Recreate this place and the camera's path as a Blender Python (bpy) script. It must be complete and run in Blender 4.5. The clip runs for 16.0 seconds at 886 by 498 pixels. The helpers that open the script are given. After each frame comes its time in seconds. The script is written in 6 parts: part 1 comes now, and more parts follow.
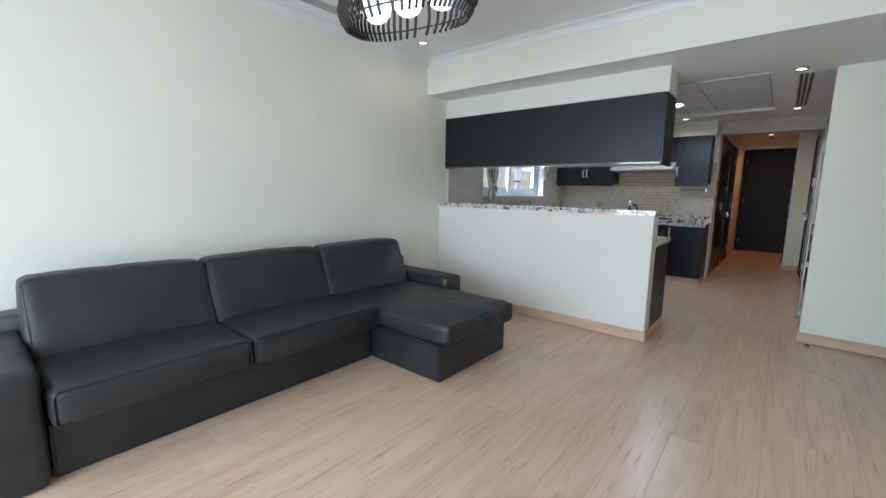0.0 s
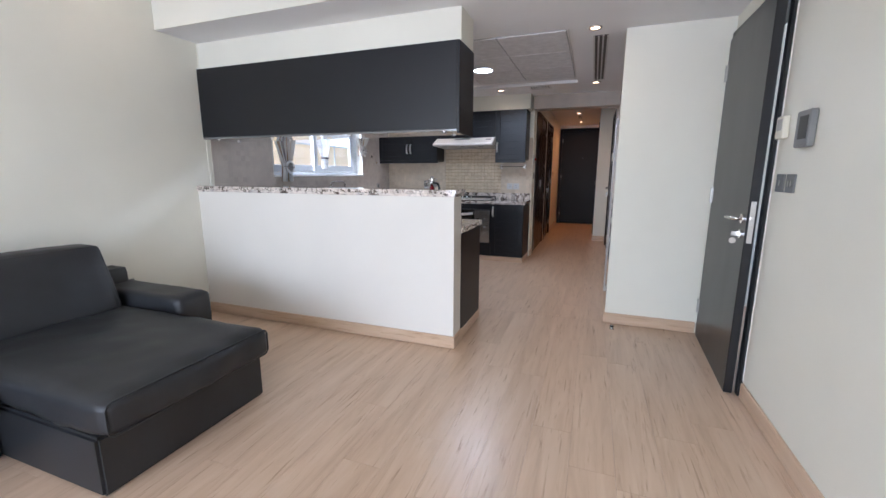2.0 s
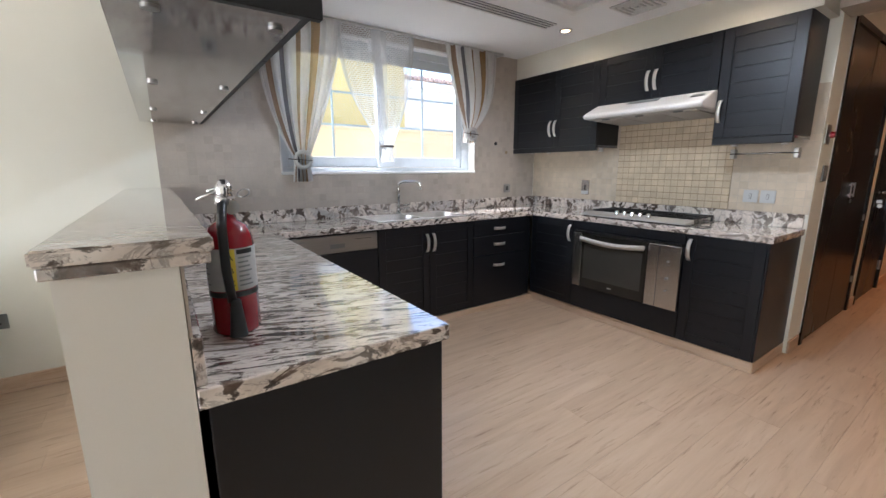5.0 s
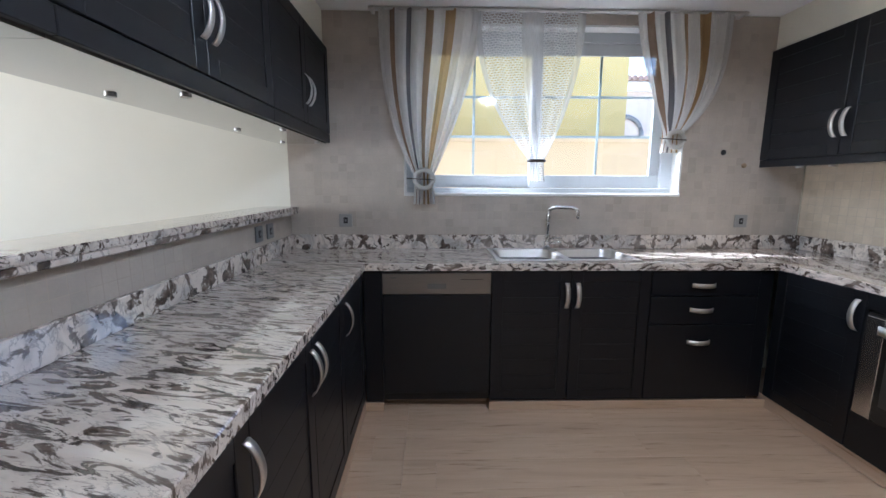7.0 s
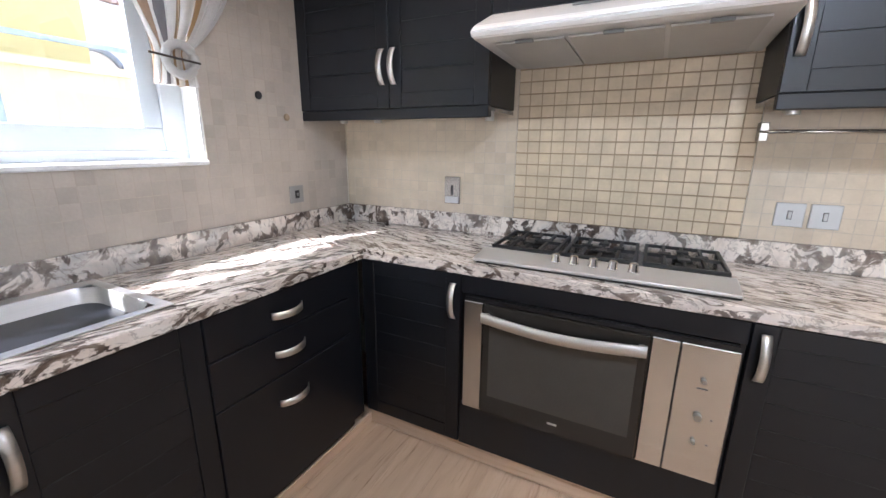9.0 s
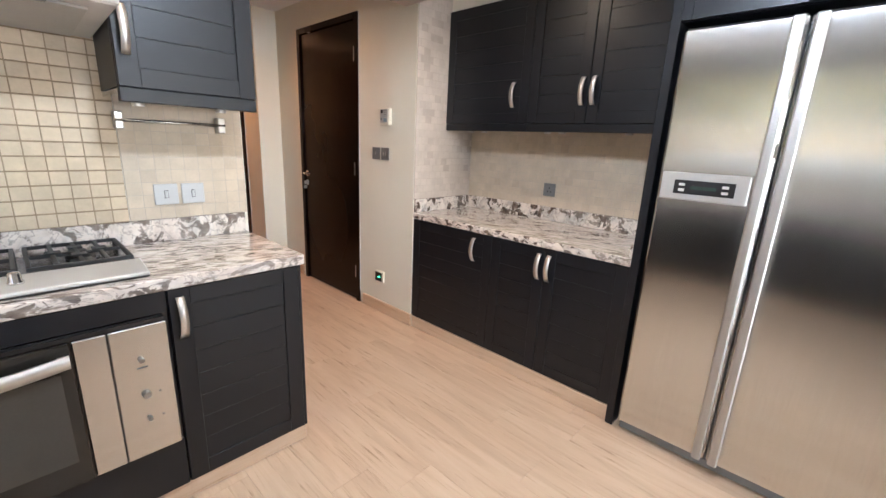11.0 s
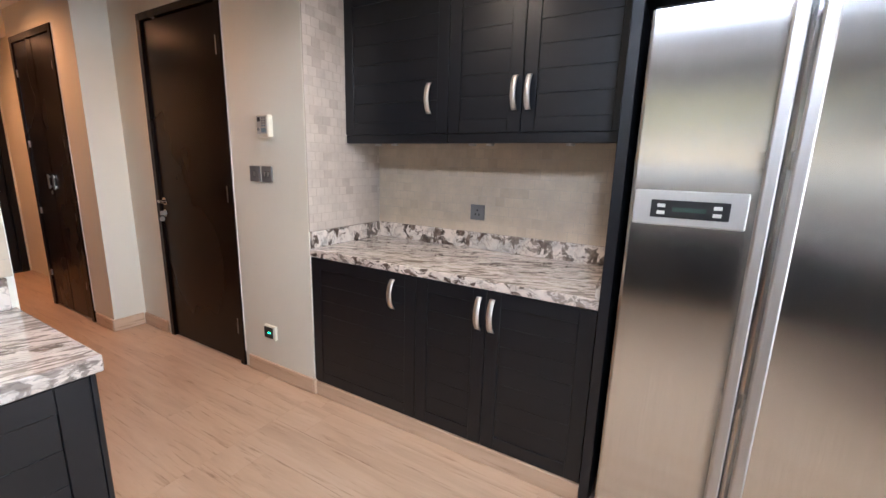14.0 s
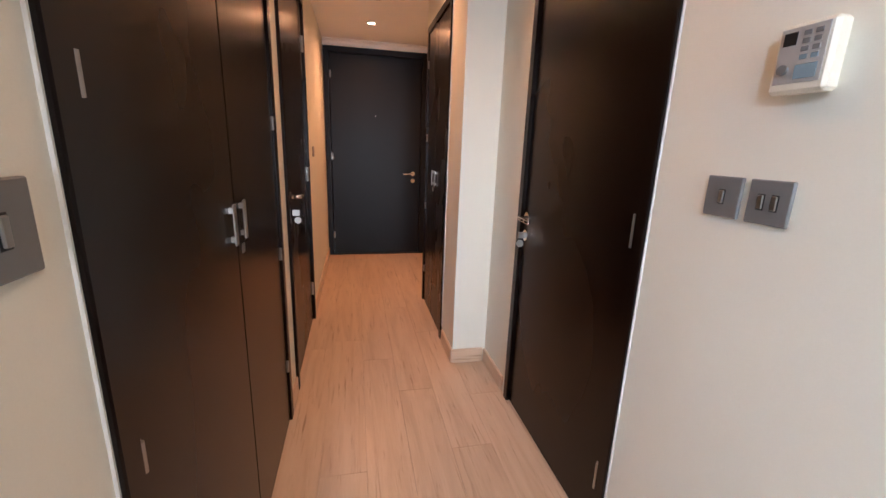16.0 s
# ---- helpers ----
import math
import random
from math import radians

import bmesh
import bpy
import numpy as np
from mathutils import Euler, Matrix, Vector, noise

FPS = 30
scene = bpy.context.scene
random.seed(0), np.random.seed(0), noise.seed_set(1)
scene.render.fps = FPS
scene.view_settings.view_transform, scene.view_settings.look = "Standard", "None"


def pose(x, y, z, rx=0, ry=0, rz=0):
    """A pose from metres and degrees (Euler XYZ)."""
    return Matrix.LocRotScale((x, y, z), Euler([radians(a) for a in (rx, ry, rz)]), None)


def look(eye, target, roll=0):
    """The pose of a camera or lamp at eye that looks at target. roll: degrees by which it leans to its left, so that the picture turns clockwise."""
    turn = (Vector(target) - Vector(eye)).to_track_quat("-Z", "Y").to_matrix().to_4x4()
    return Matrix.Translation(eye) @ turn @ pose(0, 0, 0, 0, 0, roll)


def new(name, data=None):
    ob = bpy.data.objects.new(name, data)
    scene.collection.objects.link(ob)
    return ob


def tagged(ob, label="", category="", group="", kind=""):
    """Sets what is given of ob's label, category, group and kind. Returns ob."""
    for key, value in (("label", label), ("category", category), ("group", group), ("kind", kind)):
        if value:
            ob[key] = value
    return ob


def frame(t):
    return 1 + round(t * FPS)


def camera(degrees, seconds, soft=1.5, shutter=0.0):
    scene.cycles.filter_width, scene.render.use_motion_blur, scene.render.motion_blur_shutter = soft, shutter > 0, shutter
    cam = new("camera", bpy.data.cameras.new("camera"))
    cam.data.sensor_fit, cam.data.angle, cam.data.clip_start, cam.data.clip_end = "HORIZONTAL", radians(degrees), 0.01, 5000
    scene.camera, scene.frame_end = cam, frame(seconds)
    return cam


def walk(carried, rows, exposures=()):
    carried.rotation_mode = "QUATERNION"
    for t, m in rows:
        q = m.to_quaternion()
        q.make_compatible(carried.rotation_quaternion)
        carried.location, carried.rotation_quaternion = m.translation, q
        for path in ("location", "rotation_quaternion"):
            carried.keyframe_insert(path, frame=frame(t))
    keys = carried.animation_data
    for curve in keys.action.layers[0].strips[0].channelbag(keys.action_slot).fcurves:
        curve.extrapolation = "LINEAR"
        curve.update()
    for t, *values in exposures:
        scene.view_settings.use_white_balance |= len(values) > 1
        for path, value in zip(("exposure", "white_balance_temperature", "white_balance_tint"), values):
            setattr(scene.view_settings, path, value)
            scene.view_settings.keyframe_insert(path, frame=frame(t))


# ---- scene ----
cam = camera(95.1, 16.0)
PATH = [
    (0, (0.823, 0.267, 1.301), (-0.439, 1.793, 1.017), 1.0),
    (0.5, (0.923, 0.402, 1.316), (-0.09, 2.099, 1.016), 0.6),
    (1, (0.958, 0.655, 1.298), (0.12, 2.442, 0.97), 0.4),
    (1.5, (0.906, 0.964, 1.275), (0.186, 2.797, 0.929), 0.3),
    (2, (0.9, 1.406, 1.277), (0.223, 3.252, 0.91), 0.1),
    (2.5, (0.942, 1.859, 1.277), (0.198, 3.679, 0.908), -0.6),
    (3, (0.885, 2.398, 1.287), (0.083, 4.198, 0.951), -1.3),
    (3.5, (0.889, 2.886, 1.278), (-0.009, 4.642, 0.944), -1.4),
    (4, (0.873, 3.414, 1.257), (-0.188, 5.065, 0.875), -0.9),
    (4.2, (0.832, 3.625, 1.263), (-0.315, 5.212, 0.859), -0.1),
    (4.5, (0.827, 3.851, 1.271), (-0.473, 5.316, 0.865), -0.2),
    (5, (0.821, 4.23, 1.279), (-0.789, 5.351, 0.89), -0.1),
    (5.2, (0.777, 4.346, 1.265), (-0.919, 5.338, 0.895), 0.1),
    (7.3, (0.15, 5.259, 1.346), (-1.825, 5.28, 1.028), 0.2),
    (7.5, (0.001, 5.296, 1.374), (-1.967, 5.394, 1.031), 0.3),
    (8, (-0.32, 5.485, 1.334), (-2.225, 5.963, 0.958), -0.3),
    (8.5, (-0.618, 5.658, 1.335), (-2.233, 6.754, 0.901), -0.1),
    (9, (-0.776, 5.796, 1.323), (-1.659, 7.52, 0.825), 0.5),
    (9.5, (-0.838, 5.857, 1.327), (-0.958, 7.777, 0.78), 0.4),
    (9.7, (-0.809, 5.856, 1.323), (-0.633, 7.771, 0.774), 0.7),
    (10, (-0.75, 5.826, 1.329), (-0.14, 7.647, 0.772), 1.4),
    (12.3, (-0.825, 5.497, 1.377), (0.917, 6.423, 1.051), 2.2),
    (12.5, (-0.83, 5.493, 1.398), (0.934, 6.384, 1.089), 2.1),
    (13, (-0.771, 5.552, 1.374), (1.002, 6.414, 1.034), 2.0),
    (13.5, (-0.585, 5.743, 1.344), (1.165, 6.637, 0.969), 1.9),
    (14, (-0.347, 6.04, 1.333), (1.351, 7.016, 0.927), 1.6),
    (14.5, (-0.16, 6.355, 1.371), (1.477, 7.439, 0.989), 1.8),
    (15, (0.077, 6.666, 1.314), (1.345, 8.165, 0.935), 2.1),
    (15.5, (0.255, 6.988, 1.326), (1.067, 8.765, 0.897), 2.5),
    (15.8, (0.333, 7.247, 1.321), (0.872, 9.116, 0.859), 2.4),
    (16, (0.359, 7.408, 1.338), (0.775, 9.303, 0.853), 2.1),
]
EXPOSURES = [(0, 1.5, 5110, 3), (0.5, 1.67, 5160, 8), (1, 1.84, 5190, 11), (2.5, 1.92, 5290, 15), (3.5, 1.85, 5190, 12), (4, 1.85, 5180, 11), (4.5, 2.0, 5310, 10), (5, 2.35, 5610, 11), (7.5, 2.05, 5240, 11), (8, 2.0, 5190, 11), (8.5, 2.15, 5370, 12), (9, 2.7, 5610, 13), (9.5, 2.95, 5710, 12), (10, 3.2, 5810, 10), (12.5, 2.97, 5460, 11), (14, 2.99, 5460, 12), (14.5, 3.17, 5410, 11), (15.5, 3.09, 5370, 10), (16, 3.27, 5220, 11)]
walk(cam, [(t, look(eye, target, roll)) for t, eye, target, roll in PATH], EXPOSURES)

# ---- world, sun, large lights ----
world = bpy.data.worlds.new("world")
scene.world = world
world.use_nodes = True
wn = world.node_tree.nodes
sky = wn.new("ShaderNodeTexSky")
sky.sky_type, sky.sun_disc = "NISHITA", False
sky.sun_elevation, sky.sun_rotation = radians(47.6), radians(209)
wn["Background"].inputs[1].default_value = 0.15
world.node_tree.links.new(sky.outputs[0], wn["Background"].inputs[0])


def lamp(name, kind, energy, m, color=(1, 1, 1), size=None, angle=None, blend=0.5):
    data = bpy.data.lights.new(name, kind)
    data.energy, data.color = energy, color
    if kind == "AREA":
        data.shape, data.size, data.size_y = "RECTANGLE", size[0], size[1]
    elif kind == "SUN":
        data.angle = angle
    else:
        data.shadow_soft_size = size
        if kind == "SPOT":
            data.spot_size, data.spot_blend = angle, blend
    if kind == "AREA" and angle:
        data.spread = angle
    ob = new(name, data)
    ob.matrix_world = m
    return ob


lamp("sun", "SUN", 3.9, look((-4.4, -8.0, 10.0), (0, 0, 0)), (1, 0.95, 0.88), angle=radians(0.5))
lamp("south_window_light", "AREA", 30, look((-0.4, -1.62, 1.25), (-0.7, 3, -0.7)), (1.0, 0.955, 0.875), (3.4, 2.0), radians(160))
lamp("bedroom_window_light", "AREA", 4, look((4.5, 4.2, 1.5), (2, 4.2, 1.3)), (0.95, 0.98, 1.0), (1.6, 1.4))

# ---- materials ----
def nodes_of(name):
    m = bpy.data.materials.new(name)
    m.use_nodes = True
    return m, m.node_tree.nodes, m.node_tree.links, m.node_tree.nodes["Principled BSDF"]


def coords(n, l, scale=(1, 1, 1), world_space=True, shift=False):
    mp = n.new("ShaderNodeMapping")
    mp.inputs["Scale"].default_value = scale
    if world_space:
        src = n.new("ShaderNodeNewGeometry").outputs["Position"]
    else:
        src = n.new("ShaderNodeTexCoord").outputs["Object"]
    l.new(src, mp.inputs["Vector"])
    if shift:
        mul = n.new("ShaderNodeMath")
        mul.operation = "MULTIPLY"
        mul.inputs[1].default_value = 37.0
        l.new(n.new("ShaderNodeObjectInfo").outputs["Random"], mul.inputs[0])
        l.new(mul.outputs[0], mp.inputs["Location"])
    return mp.outputs[0]


def noise_tex(n, l, vec, scale, detail=4.0, rough=0.55, distort=0.0):
    t = n.new("ShaderNodeTexNoise")
    t.inputs["Scale"].default_value, t.inputs["Detail"].default_value = scale, detail
    t.inputs["Roughness"].default_value, t.inputs["Distortion"].default_value = rough, distort
    l.new(vec, t.inputs["Vector"])
    return t.outputs["Fac"]


def ramp(n, l, fac, stops, constant=False):
    r = n.new("ShaderNodeValToRGB")
    els = r.color_ramp.elements
    while len(els) < len(stops):
        els.new(0.5)
    for e, (p, c) in zip(els, stops):
        e.position, e.color = p, (*c, 1)
    if constant:
        r.color_ramp.interpolation = "CONSTANT"
    l.new(fac, r.inputs[0])
    return r.outputs[0]


def mix(n, l, fac, a, b, mode="MIX"):
    m = n.new("ShaderNodeMix")
    m.data_type, m.blend_type = "RGBA", mode
    for sock, v in ((m.inputs[0], fac), (m.inputs[6], a), (m.inputs[7], b)):
        if isinstance(v, (int, float)):
            sock.default_value = v
        elif isinstance(v, tuple):
            sock.default_value = (*v, 1)
        else:
            l.new(v, sock)
    return m.outputs[2]


def bump(n, l, bsdf, height, strength, dist=0.002):
    b = n.new("ShaderNodeBump")
    b.inputs["Strength"].default_value, b.inputs["Distance"].default_value = strength, dist
    l.new(height, b.inputs["Height"])
    l.new(b.outputs[0], bsdf.inputs["Normal"])


def plain(name, col, rough=0.5, metal=0.0, var=0.12, scale=6.0, grain=120.0, bmp=0.15, stretch=(1, 1, 1), coat=0.0, random_tint=0.0, spec=0.5):
    """Surface with two scales of variation and a fine relief."""
    m, n, l, b = nodes_of(name)
    v = coords(n, l, stretch)
    big = noise_tex(n, l, v, scale)
    fine = noise_tex(n, l, v, grain, 3.0)
    dark = tuple(c * (1 - var) for c in col)
    light = tuple(min(1.0, c * (1 + var)) for c in col)
    c1 = ramp(n, l, big, [(0.3, dark), (0.7, light)])
    c2 = ramp(n, l, fine, [(0.25, tuple([1 - var * 0.6] * 3)), (0.75, (1, 1, 1))])
    c = mix(n, l, 1.0, c1, c2, "MULTIPLY")
    if random_tint:
        add, wrap_ = n.new("ShaderNodeMath"), n.new("ShaderNodeMath")
        add.operation, wrap_.operation = "ADD", "FRACT"
        l.new(n.new("ShaderNodeNewGeometry").outputs["Random Per Island"], add.inputs[0])
        l.new(n.new("ShaderNodeObjectInfo").outputs["Random"], add.inputs[1])
        l.new(add.outputs[0], wrap_.inputs[0])
        t = random_tint
        r = ramp(n, l, wrap_.outputs[0], [(0.0, (1 - 1.6 * t, 1 - 1.75 * t, 1 - 1.85 * t)), (0.10, (1 - 1.3 * t, 1 - 1.4 * t, 1 - 1.5 * t)), (0.16, (1 - 0.6 * t,) * 3), (0.92, (1, 1, 1)), (1.0, (1 + 0.5 * t,) * 3)])
        c = mix(n, l, 1.0, c, r, "MULTIPLY")
    l.new(c, b.inputs["Base Color"])
    rr = n.new("ShaderNodeMapRange")
    rr.inputs["To Min"].default_value, rr.inputs["To Max"].default_value = max(0.02, rough * 0.85), min(1.0, rough * 1.15)
    l.new(big, rr.inputs["Value"])
    l.new(rr.outputs[0], b.inputs["Roughness"])
    b.inputs["Metallic"].default_value = metal
    b.inputs["Specular IOR Level"].default_value = spec
    b.inputs["Coat Weight"].default_value = coat
    b.inputs["Coat Roughness"].default_value = 0.08
    if bmp:
        bump(n, l, b, fine, bmp)
    return m


def emitter(name, col, strength):
    m, n, l, b = nodes_of(name)
    b.inputs["Base Color"].default_value = (0.8, 0.8, 0.8, 1)
    b.inputs["Emission Color"].default_value = (*col, 1)
    b.inputs["Emission Strength"].default_value = strength
    return m


def laminate(name, along="y", tone=1.0):
    """Pale oak laminate with dark streaks; each plank has its own grain."""
    m, n, l, b = nodes_of(name)
    st = {"y": (9, 0.8, 9), "x": (0.8, 9, 9), "z": (9, 9, 0.8)}[along]
    v = coords(n, l, st, True, True)
    g1 = noise_tex(n, l, v, 1.6, 6.0, 0.62, 0.6)
    st2 = tuple(q * 3.2 if q > 2 else q * 2.4 for q in st)
    g2 = noise_tex(n, l, coords(n, l, st2, True, True), 2.0, 4.0, 0.6, 0.3)
    base = ramp(n, l, g1, [(0.25, (0.51 * tone, 0.36 * tone, 0.245 * tone)), (0.5, (0.62 * tone, 0.458 * tone, 0.322 * tone)), (0.75, (0.69 * tone, 0.535 * tone, 0.395 * tone))])
    streak = ramp(n, l, g2, [(0.27, (0.42, 0.34, 0.28)), (0.34, (0.80, 0.75, 0.71)), (0.43, (1, 1, 1))])
    c = mix(n, l, 0.76, base, streak, "MULTIPLY")
    r = ramp(n, l, n.new("ShaderNodeObjectInfo").outputs["Random"], [(0.0, (0.945, 0.94, 0.935)), (1.0, (1, 1, 1))])
    c = mix(n, l, 1.0, c, r, "MULTIPLY")
    l.new(c, b.inputs["Base Color"])
    rr = n.new("ShaderNodeMapRange")
    rr.inputs["To Min"].default_value, rr.inputs["To Max"].default_value = 0.24, 0.40
    l.new(g1, rr.inputs["Value"])
    l.new(rr.outputs[0], b.inputs["Roughness"])
    bump(n, l, b, g2, 0.12, 0.001)
    return m


def granite_mat(name, angle, stretch=(1.0, 4.2, 3.2), grey=0.4, swirl=1.9):
    """Cream granite with thin brown streaks that run at the angle, and grey clouds."""
    m, n, l, b = nodes_of(name)
    turn = n.new("ShaderNodeMapping")
    turn.inputs["Rotation"].default_value = (0, 0, radians(-angle))
    l.new(n.new("ShaderNodeNewGeometry").outputs["Position"], turn.inputs["Vector"])
    mp = n.new("ShaderNodeMapping")
    mp.inputs["Scale"].default_value = stretch
    l.new(turn.outputs[0], mp.inputs["Vector"])
    v = mp.outputs[0]
    base = ramp(n, l, noise_tex(n, l, v, 3.4, 6.0, 0.6, 1.2), [(0.32, (0.56, 0.49, 0.44)), (0.48, (0.76, 0.68, 0.61)), (0.64, (0.82, 0.76, 0.70))])
    cloud = ramp(n, l, noise_tex(n, l, turn.outputs[0], 3.1, 5.0, 0.65, 1.6), [(0.50, (0, 0, 0)), (0.66, (grey, grey, grey))])
    base = mix(n, l, cloud, base, (0.43, 0.415, 0.405))
    dark = ramp(n, l, noise_tex(n, l, v, 9.0, 4.0), [(0.35, (0.034, 0.025, 0.021)), (0.55, (0.12, 0.088, 0.070)), (0.72, (0.27, 0.215, 0.18))])
    vein = noise_tex(n, l, v, 6.4, 7.0, 0.60, swirl)
    blob = ramp(n, l, vein, [(0.415, (1, 1, 1)), (0.455, (0.85, 0.85, 0.85)), (0.485, (0, 0, 0))])
    line = ramp(n, l, noise_tex(n, l, v, 4.3, 7.0, 0.62, swirl), [(0.475, (0, 0, 0)), (0.492, (0.4, 0.4, 0.4)), (0.508, (0.4, 0.4, 0.4)), (0.525, (0, 0, 0))])
    c = mix(n, l, line, base, dark)
    sparse = ramp(n, l, noise_tex(n, l, turn.outputs[0], 2.0, 3.0, 0.5, 0.6), [(0.36, (0.65, 0.65, 0.65)), (0.52, (1, 1, 1))])
    c = mix(n, l, mix(n, l, 1.0, blob, sparse, "MULTIPLY"), c, dark)
    l.new(c, b.inputs["Base Color"])
    b.inputs["Roughness"].default_value = 0.03
    b.inputs["Specular IOR Level"].default_value = 0.8
    b.inputs["Coat Weight"].default_value, b.inputs["Coat Roughness"].default_value = 0.5, 0.015
    return m


def brushed(name, col, rough, axis_scale, amount=0.12):
    m, n, l, b = nodes_of(name)
    f = noise_tex(n, l, coords(n, l, axis_scale), 3.0, 5.0)
    cc = ramp(n, l, f, [(0.3, tuple(c * 0.92 for c in col)), (0.7, col)])
    l.new(cc, b.inputs["Base Color"])
    b.inputs["Metallic"].default_value, b.inputs["Roughness"].default_value = 1.0, rough
    bump(n, l, b, f, amount, 0.0006)
    return m


def glass_mat(name, tint=(1, 1, 1), rough=0.0):
    m, n, l, b = nodes_of(name)
    b.inputs["Base Color"].default_value = (*tint, 1)
    b.inputs["Roughness"].default_value, b.inputs["Transmission Weight"].default_value, b.inputs["IOR"].default_value = rough, 1.0, 1.45
    return m


def sheer_mat(name, stops, cover, lace=False):
    """Thin woven cloth: part open weave, part cloth that lets light through; stripes run down it."""
    m, n, l, b = nodes_of(name)
    uv = n.new("ShaderNodeUVMap")
    sep = n.new("ShaderNodeSeparateXYZ")
    l.new(uv.outputs[0], sep.inputs[0])
    col = ramp(n, l, sep.outputs[0], stops, True)
    weave = noise_tex(n, l, coords(n, l, (60, 60, 6)), 4.0, 2.0)
    tr = n.new("ShaderNodeBsdfTranslucent")
    df = n.new("ShaderNodeBsdfDiffuse")
    tp = n.new("ShaderNodeBsdfTransparent")
    l.new(col, tr.inputs[0])
    l.new(col, df.inputs[0])
    m1, m2 = n.new("ShaderNodeMixShader"), n.new("ShaderNodeMixShader")
    m1.inputs[0].default_value = 0.5
    l.new(tr.outputs[0], m1.inputs[1])
    l.new(df.outputs[0], m1.inputs[2])
    rr = n.new("ShaderNodeMapRange")
    rr.inputs["To Min"].default_value, rr.inputs["To Max"].default_value = cover - 0.15, min(1.0, cover + 0.15)
    l.new(weave, rr.inputs["Value"])
    cov = rr.outputs[0]
    if lace:
        mp = n.new("ShaderNodeMapping")
        mp.inputs["Scale"].default_value = (38, 70, 1)
        l.new(uv.outputs[0], mp.inputs["Vector"])
        br = n.new("ShaderNodeTexBrick")
        br.inputs["Color1"].default_value = br.inputs["Color2"].default_value = (0.26, 0.26, 0.26, 1)
        br.inputs["Mortar"].default_value = (0.82, 0.82, 0.82, 1)
        br.inputs["Scale"].default_value, br.inputs["Mortar Size"].default_value = 1.0, 0.18
        br.inputs["Brick Width"].default_value, br.inputs["Row Height"].default_value = 1.3, 1.0
        l.new(mp.outputs[0], br.inputs["Vector"])
        zone = ramp(n, l, sep.outputs[0], [(0.0, (0, 0, 0)), (0.06, (1, 1, 1)), (0.42, (0, 0, 0)), (0.62, (1, 1, 1)), (0.92, (0, 0, 0))], True)
        cov = mix(n, l, zone, cov, br.outputs[0])
    l.new(cov, m2.inputs[0])
    l.new(tp.outputs[0], m2.inputs[1])
    l.new(m1.outputs[0], m2.inputs[2])
    l.new(m2.outputs[0], n["Material Output"].inputs[0])
    return m


PAINT = plain("cream_paint", (0.80, 0.785, 0.69), 0.62, var=0.035, scale=1.3, grain=240, bmp=0.10)
CEIL = plain("white_ceiling_paint", (0.86, 0.86, 0.865), 0.75, var=0.03, scale=1.0, grain=200, bmp=0.06)
GLOSSWHITE = plain("white_gloss_paint", (0.80, 0.80, 0.79), 0.35, var=0.03, bmp=0.03)
FLOOR = laminate("oak_laminate", "y")
SKIRT_X = laminate("oak_skirting_x", "x", 1.02)
SKIRT_Y = laminate("oak_skirting_y", "y", 1.02)
JOINT = plain("plank_joint", (0.30, 0.22, 0.155), 0.7)
GRANITE = granite_mat("granite", 74)
GRANITE_FAR = granite_mat("granite_far", -17)
GRANITE_SIDE = granite_mat("granite_side", 112)
GRANITE_UP = granite_mat("granite_upstand", 20, (2.6, 2.6, 2.4), 0.9, 0.6)
CAB = plain("black_brown_lacquer", (0.0058, 0.0070, 0.0105), 0.40, spec=0.43, var=0.05, scale=2.0, grain=160, bmp=0.0)
CABIN = plain("black_cabinet_inside", (0.010, 0.010, 0.011), 0.55)
WENGE = plain("dark_wenge_veneer", (0.0055, 0.0026, 0.0018), 0.27, spec=0.22, var=0.05, scale=0.8, grain=150, bmp=0.0, stretch=(1, 1, 0.6))
GREYWOOD = plain("dark_grey_stained_veneer", (0.018, 0.0185, 0.021), 0.30, spec=0.35, var=0.10, scale=1.5, grain=150, bmp=0.006, stretch=(3, 3, 0.8))
GLOSSUNDER = plain("dark_gloss_board", (0.15, 0.15, 0.15), 0.06, var=0.05, bmp=0.0, coat=1.0)
LEATHER = plain("black_leather", (0.0200, 0.0215, 0.0245), 0.46, var=0.22, scale=5.0, grain=190, bmp=0.35)
STEEL = brushed("brushed_steel", (0.62, 0.61, 0.60), 0.26, (1, 1, 60))
HANDLE = brushed("satin_steel_strap", (0.74, 0.73, 0.71), 0.40, (1, 1, 60))
STEELH = brushed("brushed_steel_level", (0.70, 0.69, 0.675), 0.45, (40, 1.5, 60))
FRIDGE = brushed("fridge_steel", (0.62, 0.615, 0.605), 0.22, (1, 60, 1.2), 0.0)
fn = FRIDGE.node_tree.nodes
tan = fn.new("ShaderNodeTangent")
tan.direction_type, tan.axis = "RADIAL", "Z"
FRIDGE.node_tree.links.new(tan.outputs[0], fn["Principled BSDF"].inputs["Tangent"])
fn["Principled BSDF"].inputs["Anisotropic"].default_value = 0.95
fn["Principled BSDF"].inputs["Anisotropic Rotation"].default_value = 0.0
CHROME = plain("chrome", (0.80, 0.80, 0.80), 0.08, 1.0, var=0.02, bmp=0.0)
NICKEL = plain("satin_nickel", (0.44, 0.43, 0.41), 0.34, 1.0, var=0.05, bmp=0.02)
PEWTER = plain("grey_metal_plate", (0.20, 0.205, 0.21), 0.38, 0.25, var=0.06, bmp=0.03)
OUTLET = plain("warm_grey_plate", (0.33, 0.325, 0.315), 0.38, 0.2, var=0.05, bmp=0.02)
